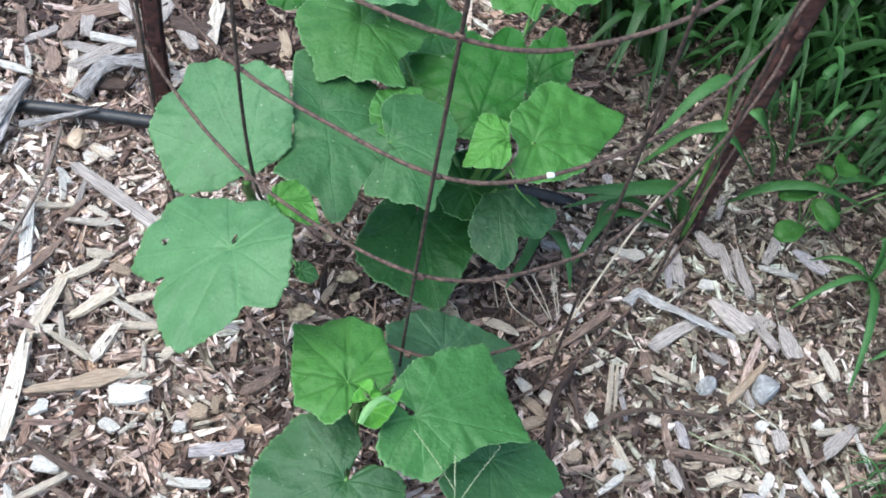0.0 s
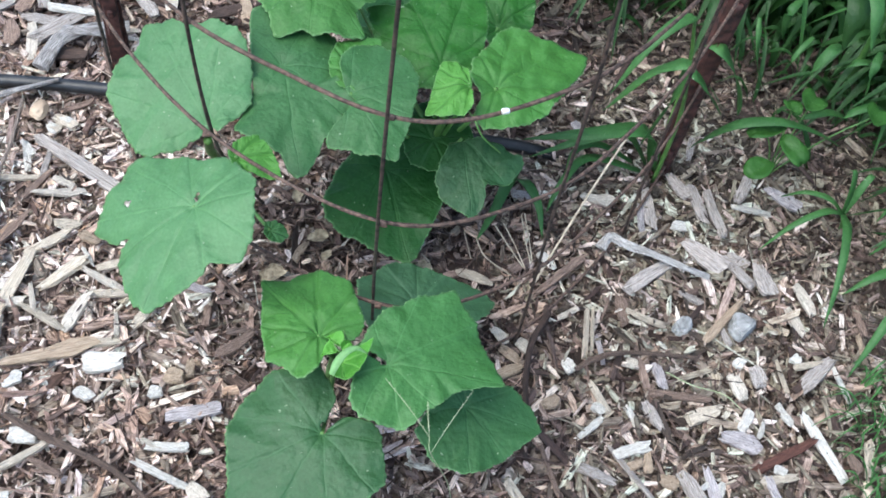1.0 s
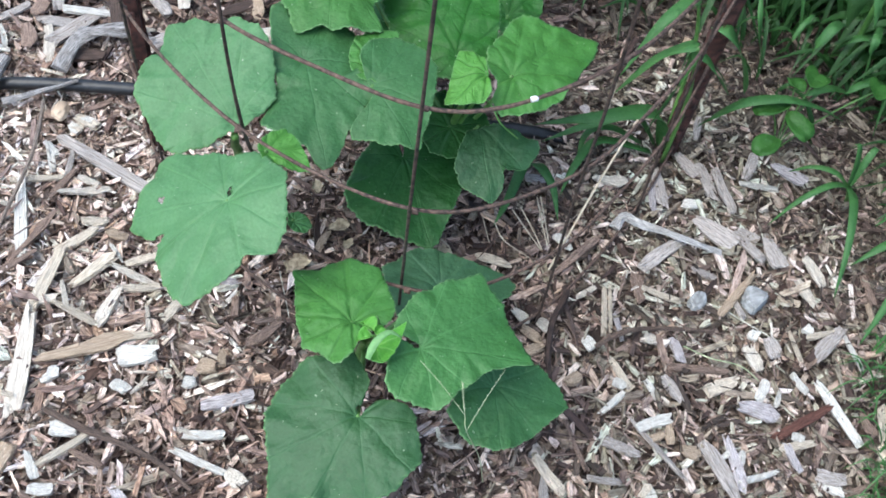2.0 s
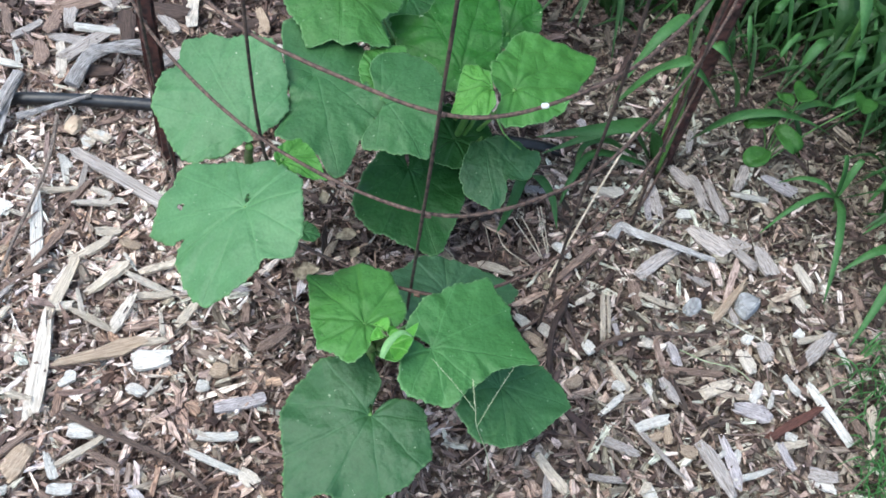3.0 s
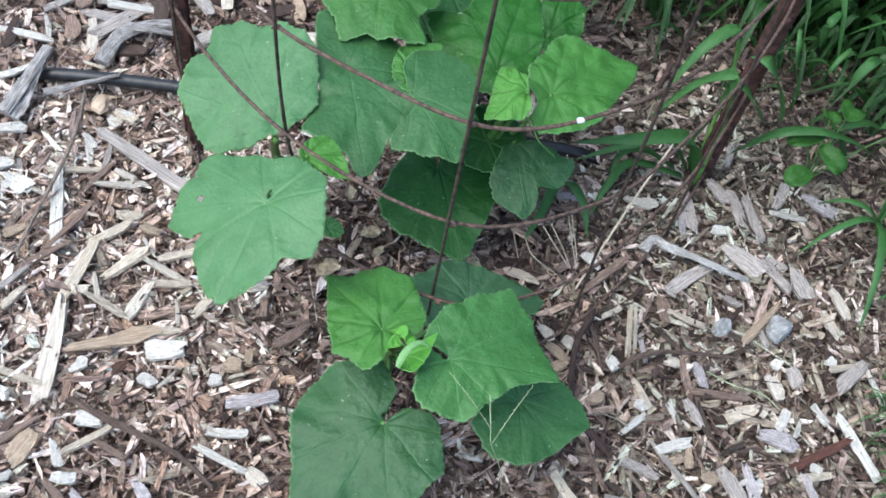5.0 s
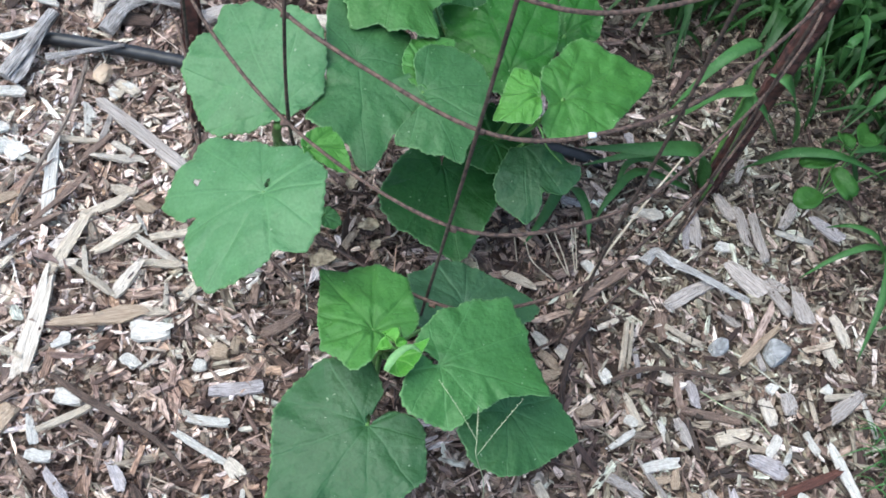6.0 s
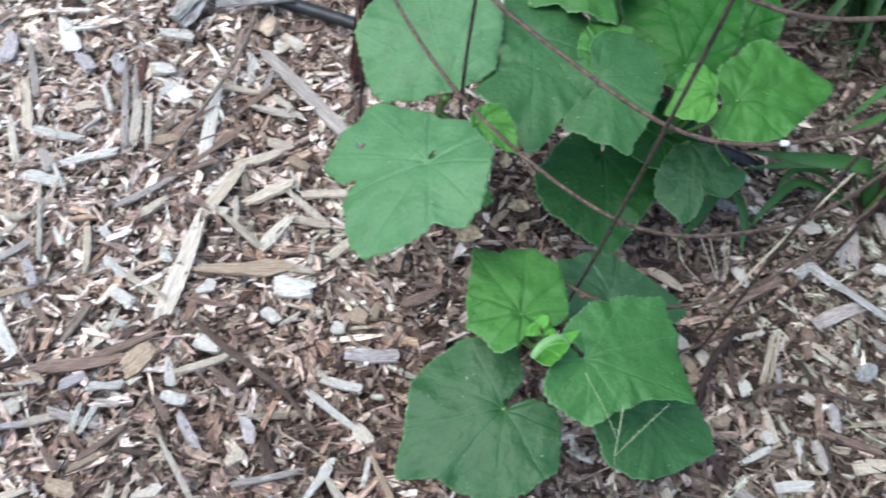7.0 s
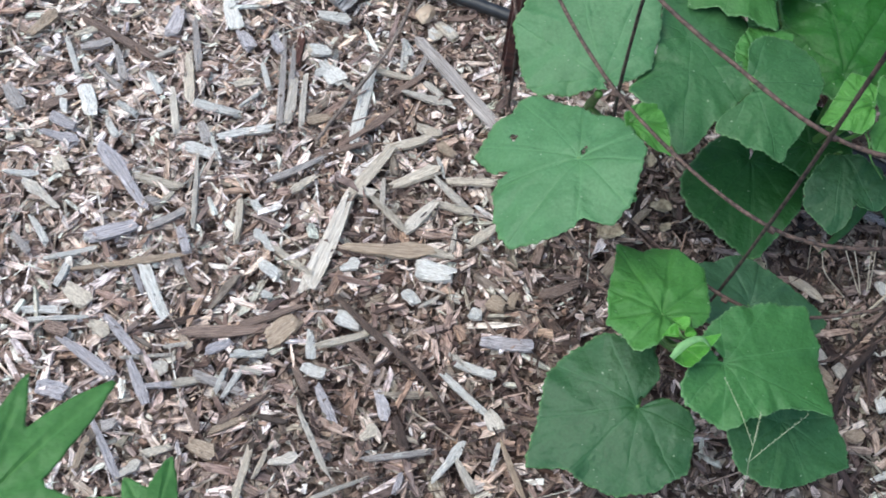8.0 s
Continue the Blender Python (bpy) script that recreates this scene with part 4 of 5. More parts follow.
add_leaf(plant_c, "dark", (-0.010, 0.249, 0.14), (0.0218, -0.0344), (0, 0.2), 2, -74, (27, 21, 19, 12, 11, 11, 11, 12, 14, 15, 17, 19, 22, 26, 30, 32, 35, 39, 42, 44, 44, 39, 37, 36, 36, 36, 35, 35, 34, 34, 35, 36, 37, 37, 38, 38, 39, 41, 42, 41, 39, 38, 38, 38, 38, 38, 39, 40, 41, 41, 40, 41, 41, 40, 39, 38, 37, 37, 36, 37, 37, 37, 33, 30), None)
add_leaf(plant_c, "mid", (-0.039, 0.284, 0.19), (-0.014, 0.043), (0, 0.3), 2, 85, (41, 47, 52, 56, 54, 50, 45, 40, 37, 34, 33, 33, 33, 33, 36, 65, 62, 61, 60, 58, 57, 57, 57, 56, 56, 56, 56, 56, 57, 58, 60, 63, 67, 68, 69, 71, 69, 67, 66, 65, 61, 59, 57, 56, 54, 52, 51, 50, 50, 50, 50, 50, 50, 51, 53, 54, 57, 60, 62, 66, 70, 70, 67, 38), None)
add_leaf(plant_c, "young", (0.013, 0.262, 0.2), (0.0240, 0.0181), (-0.1, 0.05), 1.5, 15, (44, 48, 54, 61, 67, 73, 70, 66, 62, 59, 57, 57, 57, 58, 59, 60, 62, 64, 62, 57, 54, 51, 49, 48, 47, 47, 47, 47, 48, 49, 50, 50, 51, 51, 50, 49, 47, 50, 59, 66, 70, 71, 67, 62, 58, 55, 52, 50, 48, 45, 44, 42, 41, 39, 37, 36, 36, 35, 35, 35, 36, 37, 38, 40), None)
add_leaf(plant_c, "fresh", (-0.010, 0.240, 0.222), (-0.0141, -0.0067), (0.1, 0.1), 3, -165, (18, 19, 20, 21, 24, 26, 30, 33, 32, 31, 30, 30, 29, 28, 28, 27, 27, 27, 28, 28, 27, 26, 25, 24, 22, 20, 19, 18, 18, 17, 17, 16, 16, 17, 17, 17, 18, 18, 19, 20, 22, 24, 25, 25, 27, 28, 30, 29, 29, 29, 30, 27, 24, 22, 21, 20, 19, 18, 17, 17, 17, 17, 17, 18), None)
add_leaf(plant_c, "mid", (0.006, 0.406, 0.13), (0.007, 0.019), (0, 0.3), 1.5, 84, (43, 45, 40, 34, 30, 28, 27, 26, 25, 25, 25, 24, 24, 24, 24, 25, 26, 26, 26, 26, 26, 27, 28, 30, 32, 35, 39, 40, 40, 41, 42, 43, 41, 38, 36, 34, 33, 32, 32, 31, 30, 29, 29, 29, 29, 29, 28, 27, 26, 26, 26, 27, 27, 28, 29, 30, 30, 29, 29, 30, 33, 36, 41, 42), None)
add_leaf(plant_c, "deep", (-0.104, 0.437, 0.13), (-0.004, -0.008), (0, 0), 1, -59, (47, 47, 45, 43, 42, 41, 41, 39, 38, 37, 37, 37, 38, 38, 39, 40, 41, 41, 43, 44, 47, 50, 52, 53, 55, 57, 61, 60, 57, 56, 54, 52, 48, 45, 42, 41, 39, 39, 38, 38, 38, 36, 35, 35, 34, 34, 34, 35, 36, 37, 39, 42, 45, 49, 54, 62, 60, 59, 58, 54, 52, 50, 48, 48), None)
add_leaf(plant_c, "light", (-0.158, 0.346, 0.27), (0.008, 0.005), (0, 0.1), 1.5, -22, (41, 40, 39, 39, 39, 38, 37, 37, 36, 36, 37, 37, 39, 40, 40, 39, 39, 39, 39, 40, 41, 42, 44, 42, 41, 39, 39, 38, 38, 39, 39, 39, 38, 36, 35, 35, 35, 35, 35, 36, 38, 39, 41, 41, 42, 43, 45, 43, 41, 40, 38, 37, 36, 36, 36, 37, 37, 37, 38, 38, 39, 41, 44, 42), None)
add_leaf(plant_c, "mid", (-0.241, 0.395, 0.2), (0.001, -0.002), (0, 0.1), 1.5, -56, (39, 37, 36, 35, 35, 35, 33, 31, 30, 29, 28, 28, 28, 28, 28, 29, 30, 31, 30, 30, 31, 31, 32, 34, 36, 38, 42, 39, 38, 37, 36, 35, 35, 36, 35, 32, 30, 29, 28, 27, 27, 27, 27, 27, 28, 29, 30, 32, 34, 34, 34, 34, 35, 37, 36, 35, 35, 35, 35, 35, 35, 35, 36, 37), None)
add_leaf(plant_c, "deep", (-0.109, 0.386, 0.1), (0.002, -0.004), (0, 0), 1, -52, (37, 35, 34, 32, 31, 31, 31, 31, 31, 32, 32, 34, 33, 33, 33, 33, 33, 34, 35, 37, 39, 41, 40, 39, 38, 38, 39, 39, 40, 38, 36, 36, 35, 35, 35, 36, 36, 34, 33, 32, 31, 30, 30, 30, 31, 31, 33, 33, 33, 33, 34, 35, 36, 37, 40, 44, 43, 40, 39, 37, 37, 36, 36, 36), None)
add_leaf(plant_c, "deep", (-0.037, 0.254, 0.125), (0.004, 0.001), (0, 0), 1, -24, (38, 36, 35, 35, 35, 35, 35, 34, 34, 34, 34, 35, 36, 37, 37, 37, 38, 38, 40, 40, 40, 40, 40, 41, 43, 42, 41, 40, 40, 40, 39, 37, 35, 34, 33, 33, 32, 32, 33, 34, 33, 33, 33, 34, 35, 36, 38, 40, 40, 40, 41, 42, 43, 41, 40, 40, 39, 40, 39, 38, 38, 37, 38, 38), None)
add_leaf(plant_c, "mid", (-0.030, 0.282, 0.12), (-0.004, 0.003), (0, 0.1), 1, -119, (20, 20, 19, 19, 19, 19, 18, 18, 17, 17, 17, 18, 18, 19, 20, 20, 19, 19, 19, 20, 20, 21, 22, 21, 20, 20, 19, 19, 19, 19, 19, 19, 20, 21, 20, 18, 18, 17, 17, 16, 16, 16, 17, 17, 18, 19, 20, 21, 23, 21, 20, 19, 18, 18, 18, 18, 18, 18, 19, 19, 20, 21, 21, 20), None)
add_leaf(plant_c, "young", (-0.009, 0.530, 0.14), (0.002, -0.003), (0, 0.1), 1, -90, (51, 29, 28, 28, 27, 27, 28, 28, 36, 44, 43, 43, 43, 44, 48, 53, 61, 67, 65, 64, 64, 64, 65, 60, 55, 52, 50, 48, 47, 46, 46, 46, 46, 48, 49, 47, 46, 46, 45, 46, 46, 48, 49, 52, 55, 57, 57, 57, 58, 60, 64, 62, 61, 60, 60, 60, 57, 55, 53, 45, 39, 42, 45, 48), None)


def bud_leaf(plant, place, length, heading, cup):
    """A half-open young leaf, cupped along its midrib."""
    verts, faces = [], []
    rows, cols = 14, 9
    for i in range(rows):
        t = i / (rows - 1)
        w = length * 0.45 * math.sin(math.pi * min(1, 0.04 + 0.96 * t) ** 0.75) ** 0.75
        for j in range(cols):
            s = j / (cols - 1) * 2 - 1
            verts.append((t * length, s * w * (0.6 if s > 0 else 1.25) * (1 + 0.05 * math.sin(t * 40)), cup * w * s * s + 0.0025 * noise.noise(Vector((t * 4, s * 2.5, length * 90))) + 0.3 * length * t - 0.5 * length * t * t))
    for i in range(rows - 1):
        for j in range(cols - 1):
            a = i * cols + j
            faces.append((a, a + cols, a + cols + 1, a + 1))
    leaf = part("young_leaf", (verts, faces), LEAVES["bud"], plant, "half-open bright yellow-green leaf")
    rim = [0.5 if k < cols else 0.3 if k % cols == cols // 2 else 0.12 if k % cols in (0, cols - 1) else 0.0 for k in range(rows * cols)]
    leaf.data.attributes.new("vein", "FLOAT", "POINT").data.foreach_set("value", rim)
    leaf.matrix_basis = Matrix.Translation(Vector(place) - plant.location) @ pose(0, 0, 0, 0, 0, heading)
    body = leaf.modifiers.new("thickness", "SOLIDIFY")
    body.thickness = 0.0007


add_leaf(plant_a, "bud", (-0.070, -0.024, 0.186), (0.0089, -0.0102), (0.1, 0.15), -26, 0, (8, 9, 11, 13, 16, 24, 21, 18, 16, 15, 14, 12, 12, 11, 10, 11, 12, 13, 14, 14, 14, 15, 15, 16, 17, 17, 12, 10, 10, 9, 9, 8), None)
blade(local(plant_a, [(-0.0729, -0.0473, 0.1980), (-0.0700, -0.0383, 0.2030), (-0.0650, -0.0308, 0.2060), (-0.0584, -0.0253, 0.2050), (-0.0499, -0.0255, 0.2000)]), 0.006, LEAVES["pale"], plant_a).name = "curled_rim"
bud_leaf(plant_a, (-0.0725, -0.0145, 0.186), 0.013, 150, 0.9)
bud_leaf(plant_a, (-0.074, -0.019, 0.184), 0.012, 205, 0.9)
bud_leaf(plant_a, (-0.0705, -0.018, 0.187), 0.010, 60, 1.1)
for n, line in enumerate([[(-0.066, -0.010, 0.178), (-0.070, -0.005, 0.184), (-0.072, -0.001, 0.186)], [(-0.064, -0.014, 0.178), (-0.072, -0.020, 0.186), (-0.078, -0.014, 0.188)]]):
    part("tendril", tube(local(plant_a, line), (0.0012, 0.0006), 6, 6), STEM, plant_a)
part("tendril", tube(local(plant_c, [(-0.012, 0.235, 0.196), (-0.001, 0.215, 0.202), (0.008, 0.209, 0.19), (0.026, 0.211, 0.17)]), (0.0011, 0.0006), 6, 6), STEM, plant_c)

# ---- pale grass seed head over the cucumber leaves ----
seed_head = thing("grass_seed_head", (0.037, -0.047, 0.0), "thin pale grass seed head over the leaves", "grass")
part("stalk", tube(local(seed_head, [(0.037, -0.047, 0.0), (0.026, -0.065, 0.09), (0.009, -0.087, 0.18), (0.006, -0.08, 0.192)]), (0.0005, 0.0003), 6, 6), SEED, seed_head)
for line in ([(0.006, -0.08, 0.192), (-0.012, -0.064, 0.2), (-0.032, -0.046, 0.203)], [(0.006, -0.08, 0.192), (0.003, -0.070, 0.2), (0.001, -0.059, 0.203)],
             [(0.009, -0.087, 0.18), (0.02, -0.066, 0.195), (0.032, -0.043, 0.203)]):
    pieces = [tube(local(seed_head, line), (0.00025, 0.00015), 5, 6)]
    for k, p in enumerate(spline(local(seed_head, line), 9)[3:]):
        q = p + Vector((0.0009 * (-1) ** k, 0.0010, 0.0005))
        pieces.append(tube([p, q], (0.0004, 0.00015), 5, 2))
    part("spikelet", joined(pieces), SEED, seed_head)

# ---- grass and weeds ----
crab = thing("grass_plant", (0.19, 0.36, 0.0), "broad-bladed green grass beside the rusty post", "grass")
for line in ([(0.195, 0.356, -0.01), (0.196, 0.35, 0.1), (0.184, 0.334, 0.19)], [(0.2, 0.40, -0.01), (0.205, 0.43, 0.09), (0.196, 0.442, 0.15)],
             [(0.21, 0.38, -0.01), (0.208, 0.40, 0.1), (0.222, 0.41, 0.155)]):
    part("stalk", tube(local(crab, line), (0.0026, 0.0018), 7, 6), STEM, crab)
for line, width in [
    ([(0.184, 0.334, 0.19), (0.172, 0.339, 0.182), (0.151, 0.347, 0.152), (0.121, 0.346, 0.098)], 0.019),
    ([(0.184, 0.334, 0.19), (0.182, 0.332, 0.165), (0.176, 0.333, 0.125), (0.166, 0.347, 0.05)], 0.011),
    ([(0.196, 0.442, 0.15), (0.182, 0.43, 0.152), (0.158, 0.405, 0.142), (0.128, 0.378, 0.09)], 0.015),
    ([(0.19, 0.365, 0.0), (0.172, 0.352, 0.07), (0.111, 0.328, 0.08), (0.05, 0.329, 0.055)], 0.021),
    ([(0.185, 0.37, 0.0), (0.154, 0.367, 0.045), (0.112, 0.350, 0.045), (0.06, 0.330, 0.028)], 0.015),
    ([(0.200, 0.366, 0.190), (0.213, 0.355, 0.195), (0.231, 0.355, 0.170), (0.247, 0.362, 0.130), (0.254, 0.368, 0.100)], 0.016),
    ([(0.185, 0.326, 0.190), (0.194, 0.325, 0.185), (0.212, 0.329, 0.160), (0.235, 0.355, 0.110)], 0.013),
    ([(0.184, 0.334, 0.19), (0.196, 0.364, 0.15), (0.215, 0.375, 0.13), (0.245, 0.399, 0.075)], 0.009),
    ([(0.227, 0.387, 0.020), (0.239, 0.379, 0.050), (0.260, 0.374, 0.080), (0.288, 0.376, 0.090), (0.311, 0.378, 0.090), (0.347, 0.390, 0.070), (0.380, 0.405, 0.040)], 0.013),
    ([(0.18, 0.36, 0.0), (0.12, 0.34, 0.03), (0.095, 0.30, 0.03), (0.085, 0.275, 0.012)], 0.010),
    ([(0.17, 0.37, 0.0), (0.13, 0.36, 0.03), (0.105, 0.345, 0.03), (0.10, 0.315, 0.01)], 0.009),
    ([(0.05, 0.33, 0.0), (0.042, 0.29, 0.03), (0.032, 0.25, 0.03), (0.02, 0.22, 0.02)], 0.012),
    ([(0.05, 0.32, 0.0), (0.06, 0.29, 0.035), (0.075, 0.27, 0.03), (0.085, 0.245, 0.01)], 0.011),
]:
    blade(local(crab, line), width, GRASS, crab)

star = thing("grass_plant", (0.383, 0.325, 0.0), "low spreading green grass tuft on wood chips", "grass")
part("stalk", tube([(0.012, 0.01, -0.01), (0.006, 0.004, 0.015), (0, 0, 0.03)], 0.0025, 7, 5), STEM, star)
for tip, lift, width in [((0.32, 0.334, 0.03), 0.016, 0.009), ((0.302, 0.276, 0.01), 0.022, 0.0095), ((0.367, 0.197, 0.008), 0.028, 0.0115), ((0.406, 0.355, 0.06), 0.02, 0.010), ((0.373, 0.34, 0.08), 0.02, 0.009)]:
    a, b = Vector((0, 0, 0.03)), Vector(tip) - star.location
    blade([a, a.lerp(b, 0.3) + Vector((0, 0, lift)), a.lerp(b, 0.68) + Vector((0, 0, lift)), b], width * 0.8, GRASS, star)
edge_tuft = thing("grass_plant", (0.455, 0.27, 0.0), "arching green grass tuft at the mulch edge", "grass")
for root, tip, width in [((0.445, 0.266, 0.03), (0.382, 0.232, 0.02), 0.013), ((0.431, 0.218, 0.05), (0.389, 0.147, 0.008), 0.012), ((0.446, 0.293, 0.05), (0.407, 0.278, 0.03), 0.010), ((0.441, 0.338, 0.06), (0.417, 0.322, 0.03), 0.010)]:
    a, b = Vector(root) - edge_tuft.location, Vector(tip) - edge_tuft.location
    blade([Vector((0, 0, 0)), a, a.lerp(b, 0.5) + Vector((0, 0, 0.014)), b], width, GRASS, edge_tuft)

loose = thing("grass_plant", (0.407, 0.537, 0.0), "loose green grass blades arching over bare mulch", "grass")
for line, width in [
    ([(0.363, 0.491, 0.100), (0.349, 0.470, 0.110), (0.336, 0.460, 0.090), (0.330, 0.470, 0.050)], 0.012),
    ([(0.405, 0.492, 0.100), (0.397, 0.467, 0.100), (0.401, 0.464, 0.060), (0.411, 0.463, 0.010)], 0.009),
    ([(0.348, 0.539, 0.060), (0.337, 0.525, 0.055), (0.329, 0.516, 0.040), (0.329, 0.525, 0.010)], 0.006),
    ([(0.276, 0.512, 0.100), (0.279, 0.494, 0.085), (0.289, 0.488, 0.050), (0.307, 0.496, 0.010)], 0.006),
    ([(0.393, 0.456, 0.030), (0.367, 0.441, 0.050), (0.343, 0.430, 0.050), (0.331, 0.438, 0.030)], 0.01),
    ([(0.423, 0.445, 0.060), (0.402, 0.439, 0.070), (0.381, 0.432, 0.060), (0.377, 0.441, 0.030)], 0.011),
    ([(0.326, 0.561, 0.090), (0.315, 0.546, 0.085), (0.316, 0.549, 0.060), (0.323, 0.559, 0.030)], 0.01),
    ([(0.422, 0.501, 0.070), (0.395, 0.493, 0.080), (0.380, 0.493, 0.070), (0.376, 0.511, 0.030)], 0.01),
]:
    blade(local(loose, line), width, GRASS, loose)

tall = thing("grass_plant", (0.4, 0.52, 0.0), "tall grass plant with broad drooping leaves", "grass")
part("stalk", tube(local(tall, [(0.4, 0.52, -0.01), (0.385, 0.48, 0.17), (0.37, 0.43, 0.33)]), (0.004, 0.0025), 8, 6), STEM, tall)
for line, width, mat in [([(0.37, 0.43, 0.33), (0.312, 0.373, 0.3), (0.304, 0.334, 0.285), (0.303, 0.324, 0.25)], 0.026, GRASS_SHADED), ([(0.372, 0.432, 0.34), (0.317, 0.363, 0.31), (0.315, 0.324, 0.3), (0.32, 0.307, 0.27)], 0.016, GRASS)]:
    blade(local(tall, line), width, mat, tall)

clover = thing("clover_plant", (0.315, 0.385, 0.0), "small weed with rounded bright green leaflets", "plant")
for place, length, width, heading in (((0.3366, 0.421, 0.082), 0.034, 0.028, 60), ((0.316, 0.411, 0.080), 0.026, 0.018, 110), ((0.2885, 0.3716, 0.080), 0.040, 0.022, 195), ((0.318, 0.3563, 0.075), 0.036, 0.024, -50),
                                      ((0.284, 0.3285, 0.070), 0.030, 0.026, 220), ((0.40, 0.41, 0.09), 0.036, 0.026, 70)):
    verts, faces = [(0, 0, 0)], []
    for i in range(28):
        a = 2 * math.pi * i / 28
        x, y = length * 0.5 * math.cos(a), width * 0.5 * math.sin(a) * (1 + 0.18 * math.cos(a))
        x -= 0.10 * length * math.exp(-(((a + math.pi) % (2 * math.pi) - math.pi) / 0.3) ** 2)
        verts += [(x * 0.55, y * 0.55, 0.14 * abs(y)), (x, y, 0.42 * abs(y) + 0.001 * math.sin(3 * a) - 0.18 * length * math.cos(a))]
    for i in range(28):
        a, b = 1 + 2 * i, 1 + 2 * ((i + 1) % 28)
        faces += [(0, a, b), (a, a + 1, b + 1, b)]
    leaflet = part("leaflet", (verts, faces), LEAVES["clover"], clover)
    leaflet.matrix_basis = Matrix.Translation(Vector(place) - clover.location) @ pose(0, 0, 0, 8, -6, heading)
    body = leaflet.modifiers.new("thickness", "SOLIDIFY")
    body.thickness = 0.0006
    part("stalk", tube([(0, 0, 0), (Vector(place) - clover.location) * 0.5 + Vector((0, 0, 0.01)), Vector(place) - clover.location], 0.0009, 6, 5), STEM, clover)


def grass_patch(name, label, mat, seed, count, spot, heights, widths, spread):
    """A dense stand of grass; spot(rng) gives a root."""
    rng = random.Random(seed)
    pieces = []
    for _ in range(count):
        x, y = spot(rng)
        h, a, w = rng.uniform(*heights), rng.uniform(0, 6.283), rng.uniform(*widths)
        out = h * rng.uniform(0.5, 1.3) * spread
        dx, dy = math.cos(a) * out, math.sin(a) * out
        root = Vector((x, y, -0.01))
        pieces.append(blade_shape([root, root + Vector((dx * 0.2, dy * 0.2, h * 0.6)), root + Vector((dx * 0.6, dy * 0.6, h)), root + Vector((dx * 1.15, dy * 1.15, h * rng.uniform(0.1, 0.75)))], w, 0.3, 4))
    ob = part(name, joined(pieces), mat)
    return tagged(ob, label, "grass", kind="stuff")


def back_right(rng):
    while True:
        x, y = rng.uniform(-0.05, 0.95), rng.uniform(0.36, 1.25)
        edge = 0.615 if x < 0.38 else 0.615 - (x - 0.38) * 1.6 if x < 0.50 else 0.42
        if y > edge + 0.03 * math.sin(x * 40) and math.hypot(x - 0.5, (y - 0.75) * 0.9) < 0.55 + 0.06 * math.sin(9 * math.atan2(y - 0.75, x - 0.5)):
            return x, y


def far_back(rng):
    while True:
        x, y = rng.uniform(-0.1, 2.6), rng.uniform(0.45, 2.4)
        reach = math.hypot((x - 0.9) / 1.7, (y - 1.3) / 1.1)
        if (y > 0.80 or x + y > 1.04) and rng.random() > (reach - 0.35) * 1.6:
            return x, y


def corner_spot(rng):
    while True:
        x, y = rng.uniform(0.24, 0.75), rng.uniform(0.44, 0.85)
        if y > (0.60 if x < 0.38 else 0.60 - (x - 0.38) * 1.8) + 0.02 * math.sin(x * 50):
            return x, y


def thin_spot(rng):
    x = rng.uniform(0.16, 0.5)
    return x, 0.66 - 0.75 * (x - 0.18) + rng.gauss(0, 0.05)


def right_edge(rng):
    return 0.392 + abs(rng.gauss(0, 0.06)), rng.uniform(-0.16, 0.17)


def right_side(rng):
    return rng.uniform(0.45, 0.85), rng.uniform(0.2, 0.6)


def lawn_spot(rng):
    x = 0.5 + abs(rng.gauss(0, 1.2))
    return x, rng.gauss(-0.1, 0.9) - 0.25 * x


grass_patch("lawn_grass", "short green grass beyond the mulch edge", GRASS_SHADED, 27, 6000, lawn_spot, (0.03, 0.09), (0.004, 0.009), 1.0)
grass_patch("tall_grass", "dense dark green broad-bladed grass at the bed edge", GRASS_SHADED, 21, 1800, back_right, (0.05, 0.13), (0.009, 0.019), 1.05)
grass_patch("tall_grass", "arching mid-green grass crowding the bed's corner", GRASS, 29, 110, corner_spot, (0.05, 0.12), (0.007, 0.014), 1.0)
grass_patch("tall_grass", "thick dark green grass crowding the bed's corner", GRASS_SHADED, 30, 1000, corner_spot, (0.04, 0.10), (0.009, 0.017), 0.9)
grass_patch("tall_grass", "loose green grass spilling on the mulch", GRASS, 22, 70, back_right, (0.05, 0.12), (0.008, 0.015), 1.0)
# Only its foot is in view; the height is added to shade the corner.
grass_patch("tall_grass", "thick stand of grass behind the bed, its height added for shade", GRASS_SHADED, 25, 4200, far_back, (0.28, 0.55), (0.012, 0.022), 0.4)
# Out of view: added to block sky light from the back right.
grass_patch("tall_grass", "unseen high grass wall added to shade the bed's back corner", GRASS_SHADED, 28, 2600, lambda rng: (rng.uniform(0.1, 2.4), 1.1 + abs(rng.gauss(0, 0.45))), (0.7, 1.1), (0.012, 0.022), 0.3)
grass_patch("low_grass", "scattered thin green grass on the mulch", GRASS_SHADED, 26, 110, thin_spot, (0.02, 0.06), (0.004, 0.009), 1.3)
grass_patch("fine_grass", "soft fine green grass at the mulch edge", GRASS, 23, 520, right_edge, (0.015, 0.035), (0.0010, 0.0024), 1.1)
grass_patch("tall_grass", "green grass growing beside the mulch", GRASS_SHADED, 24, 150, right_side, (0.05, 0.12), (0.006, 0.012), 1.0)

# ---- lobed plant at the near edge ----
okra = thing("lobed_plant", (-0.30, -0.46, 0.0), "tall broad-leaved plant with pointed bright green lobes", "plant")
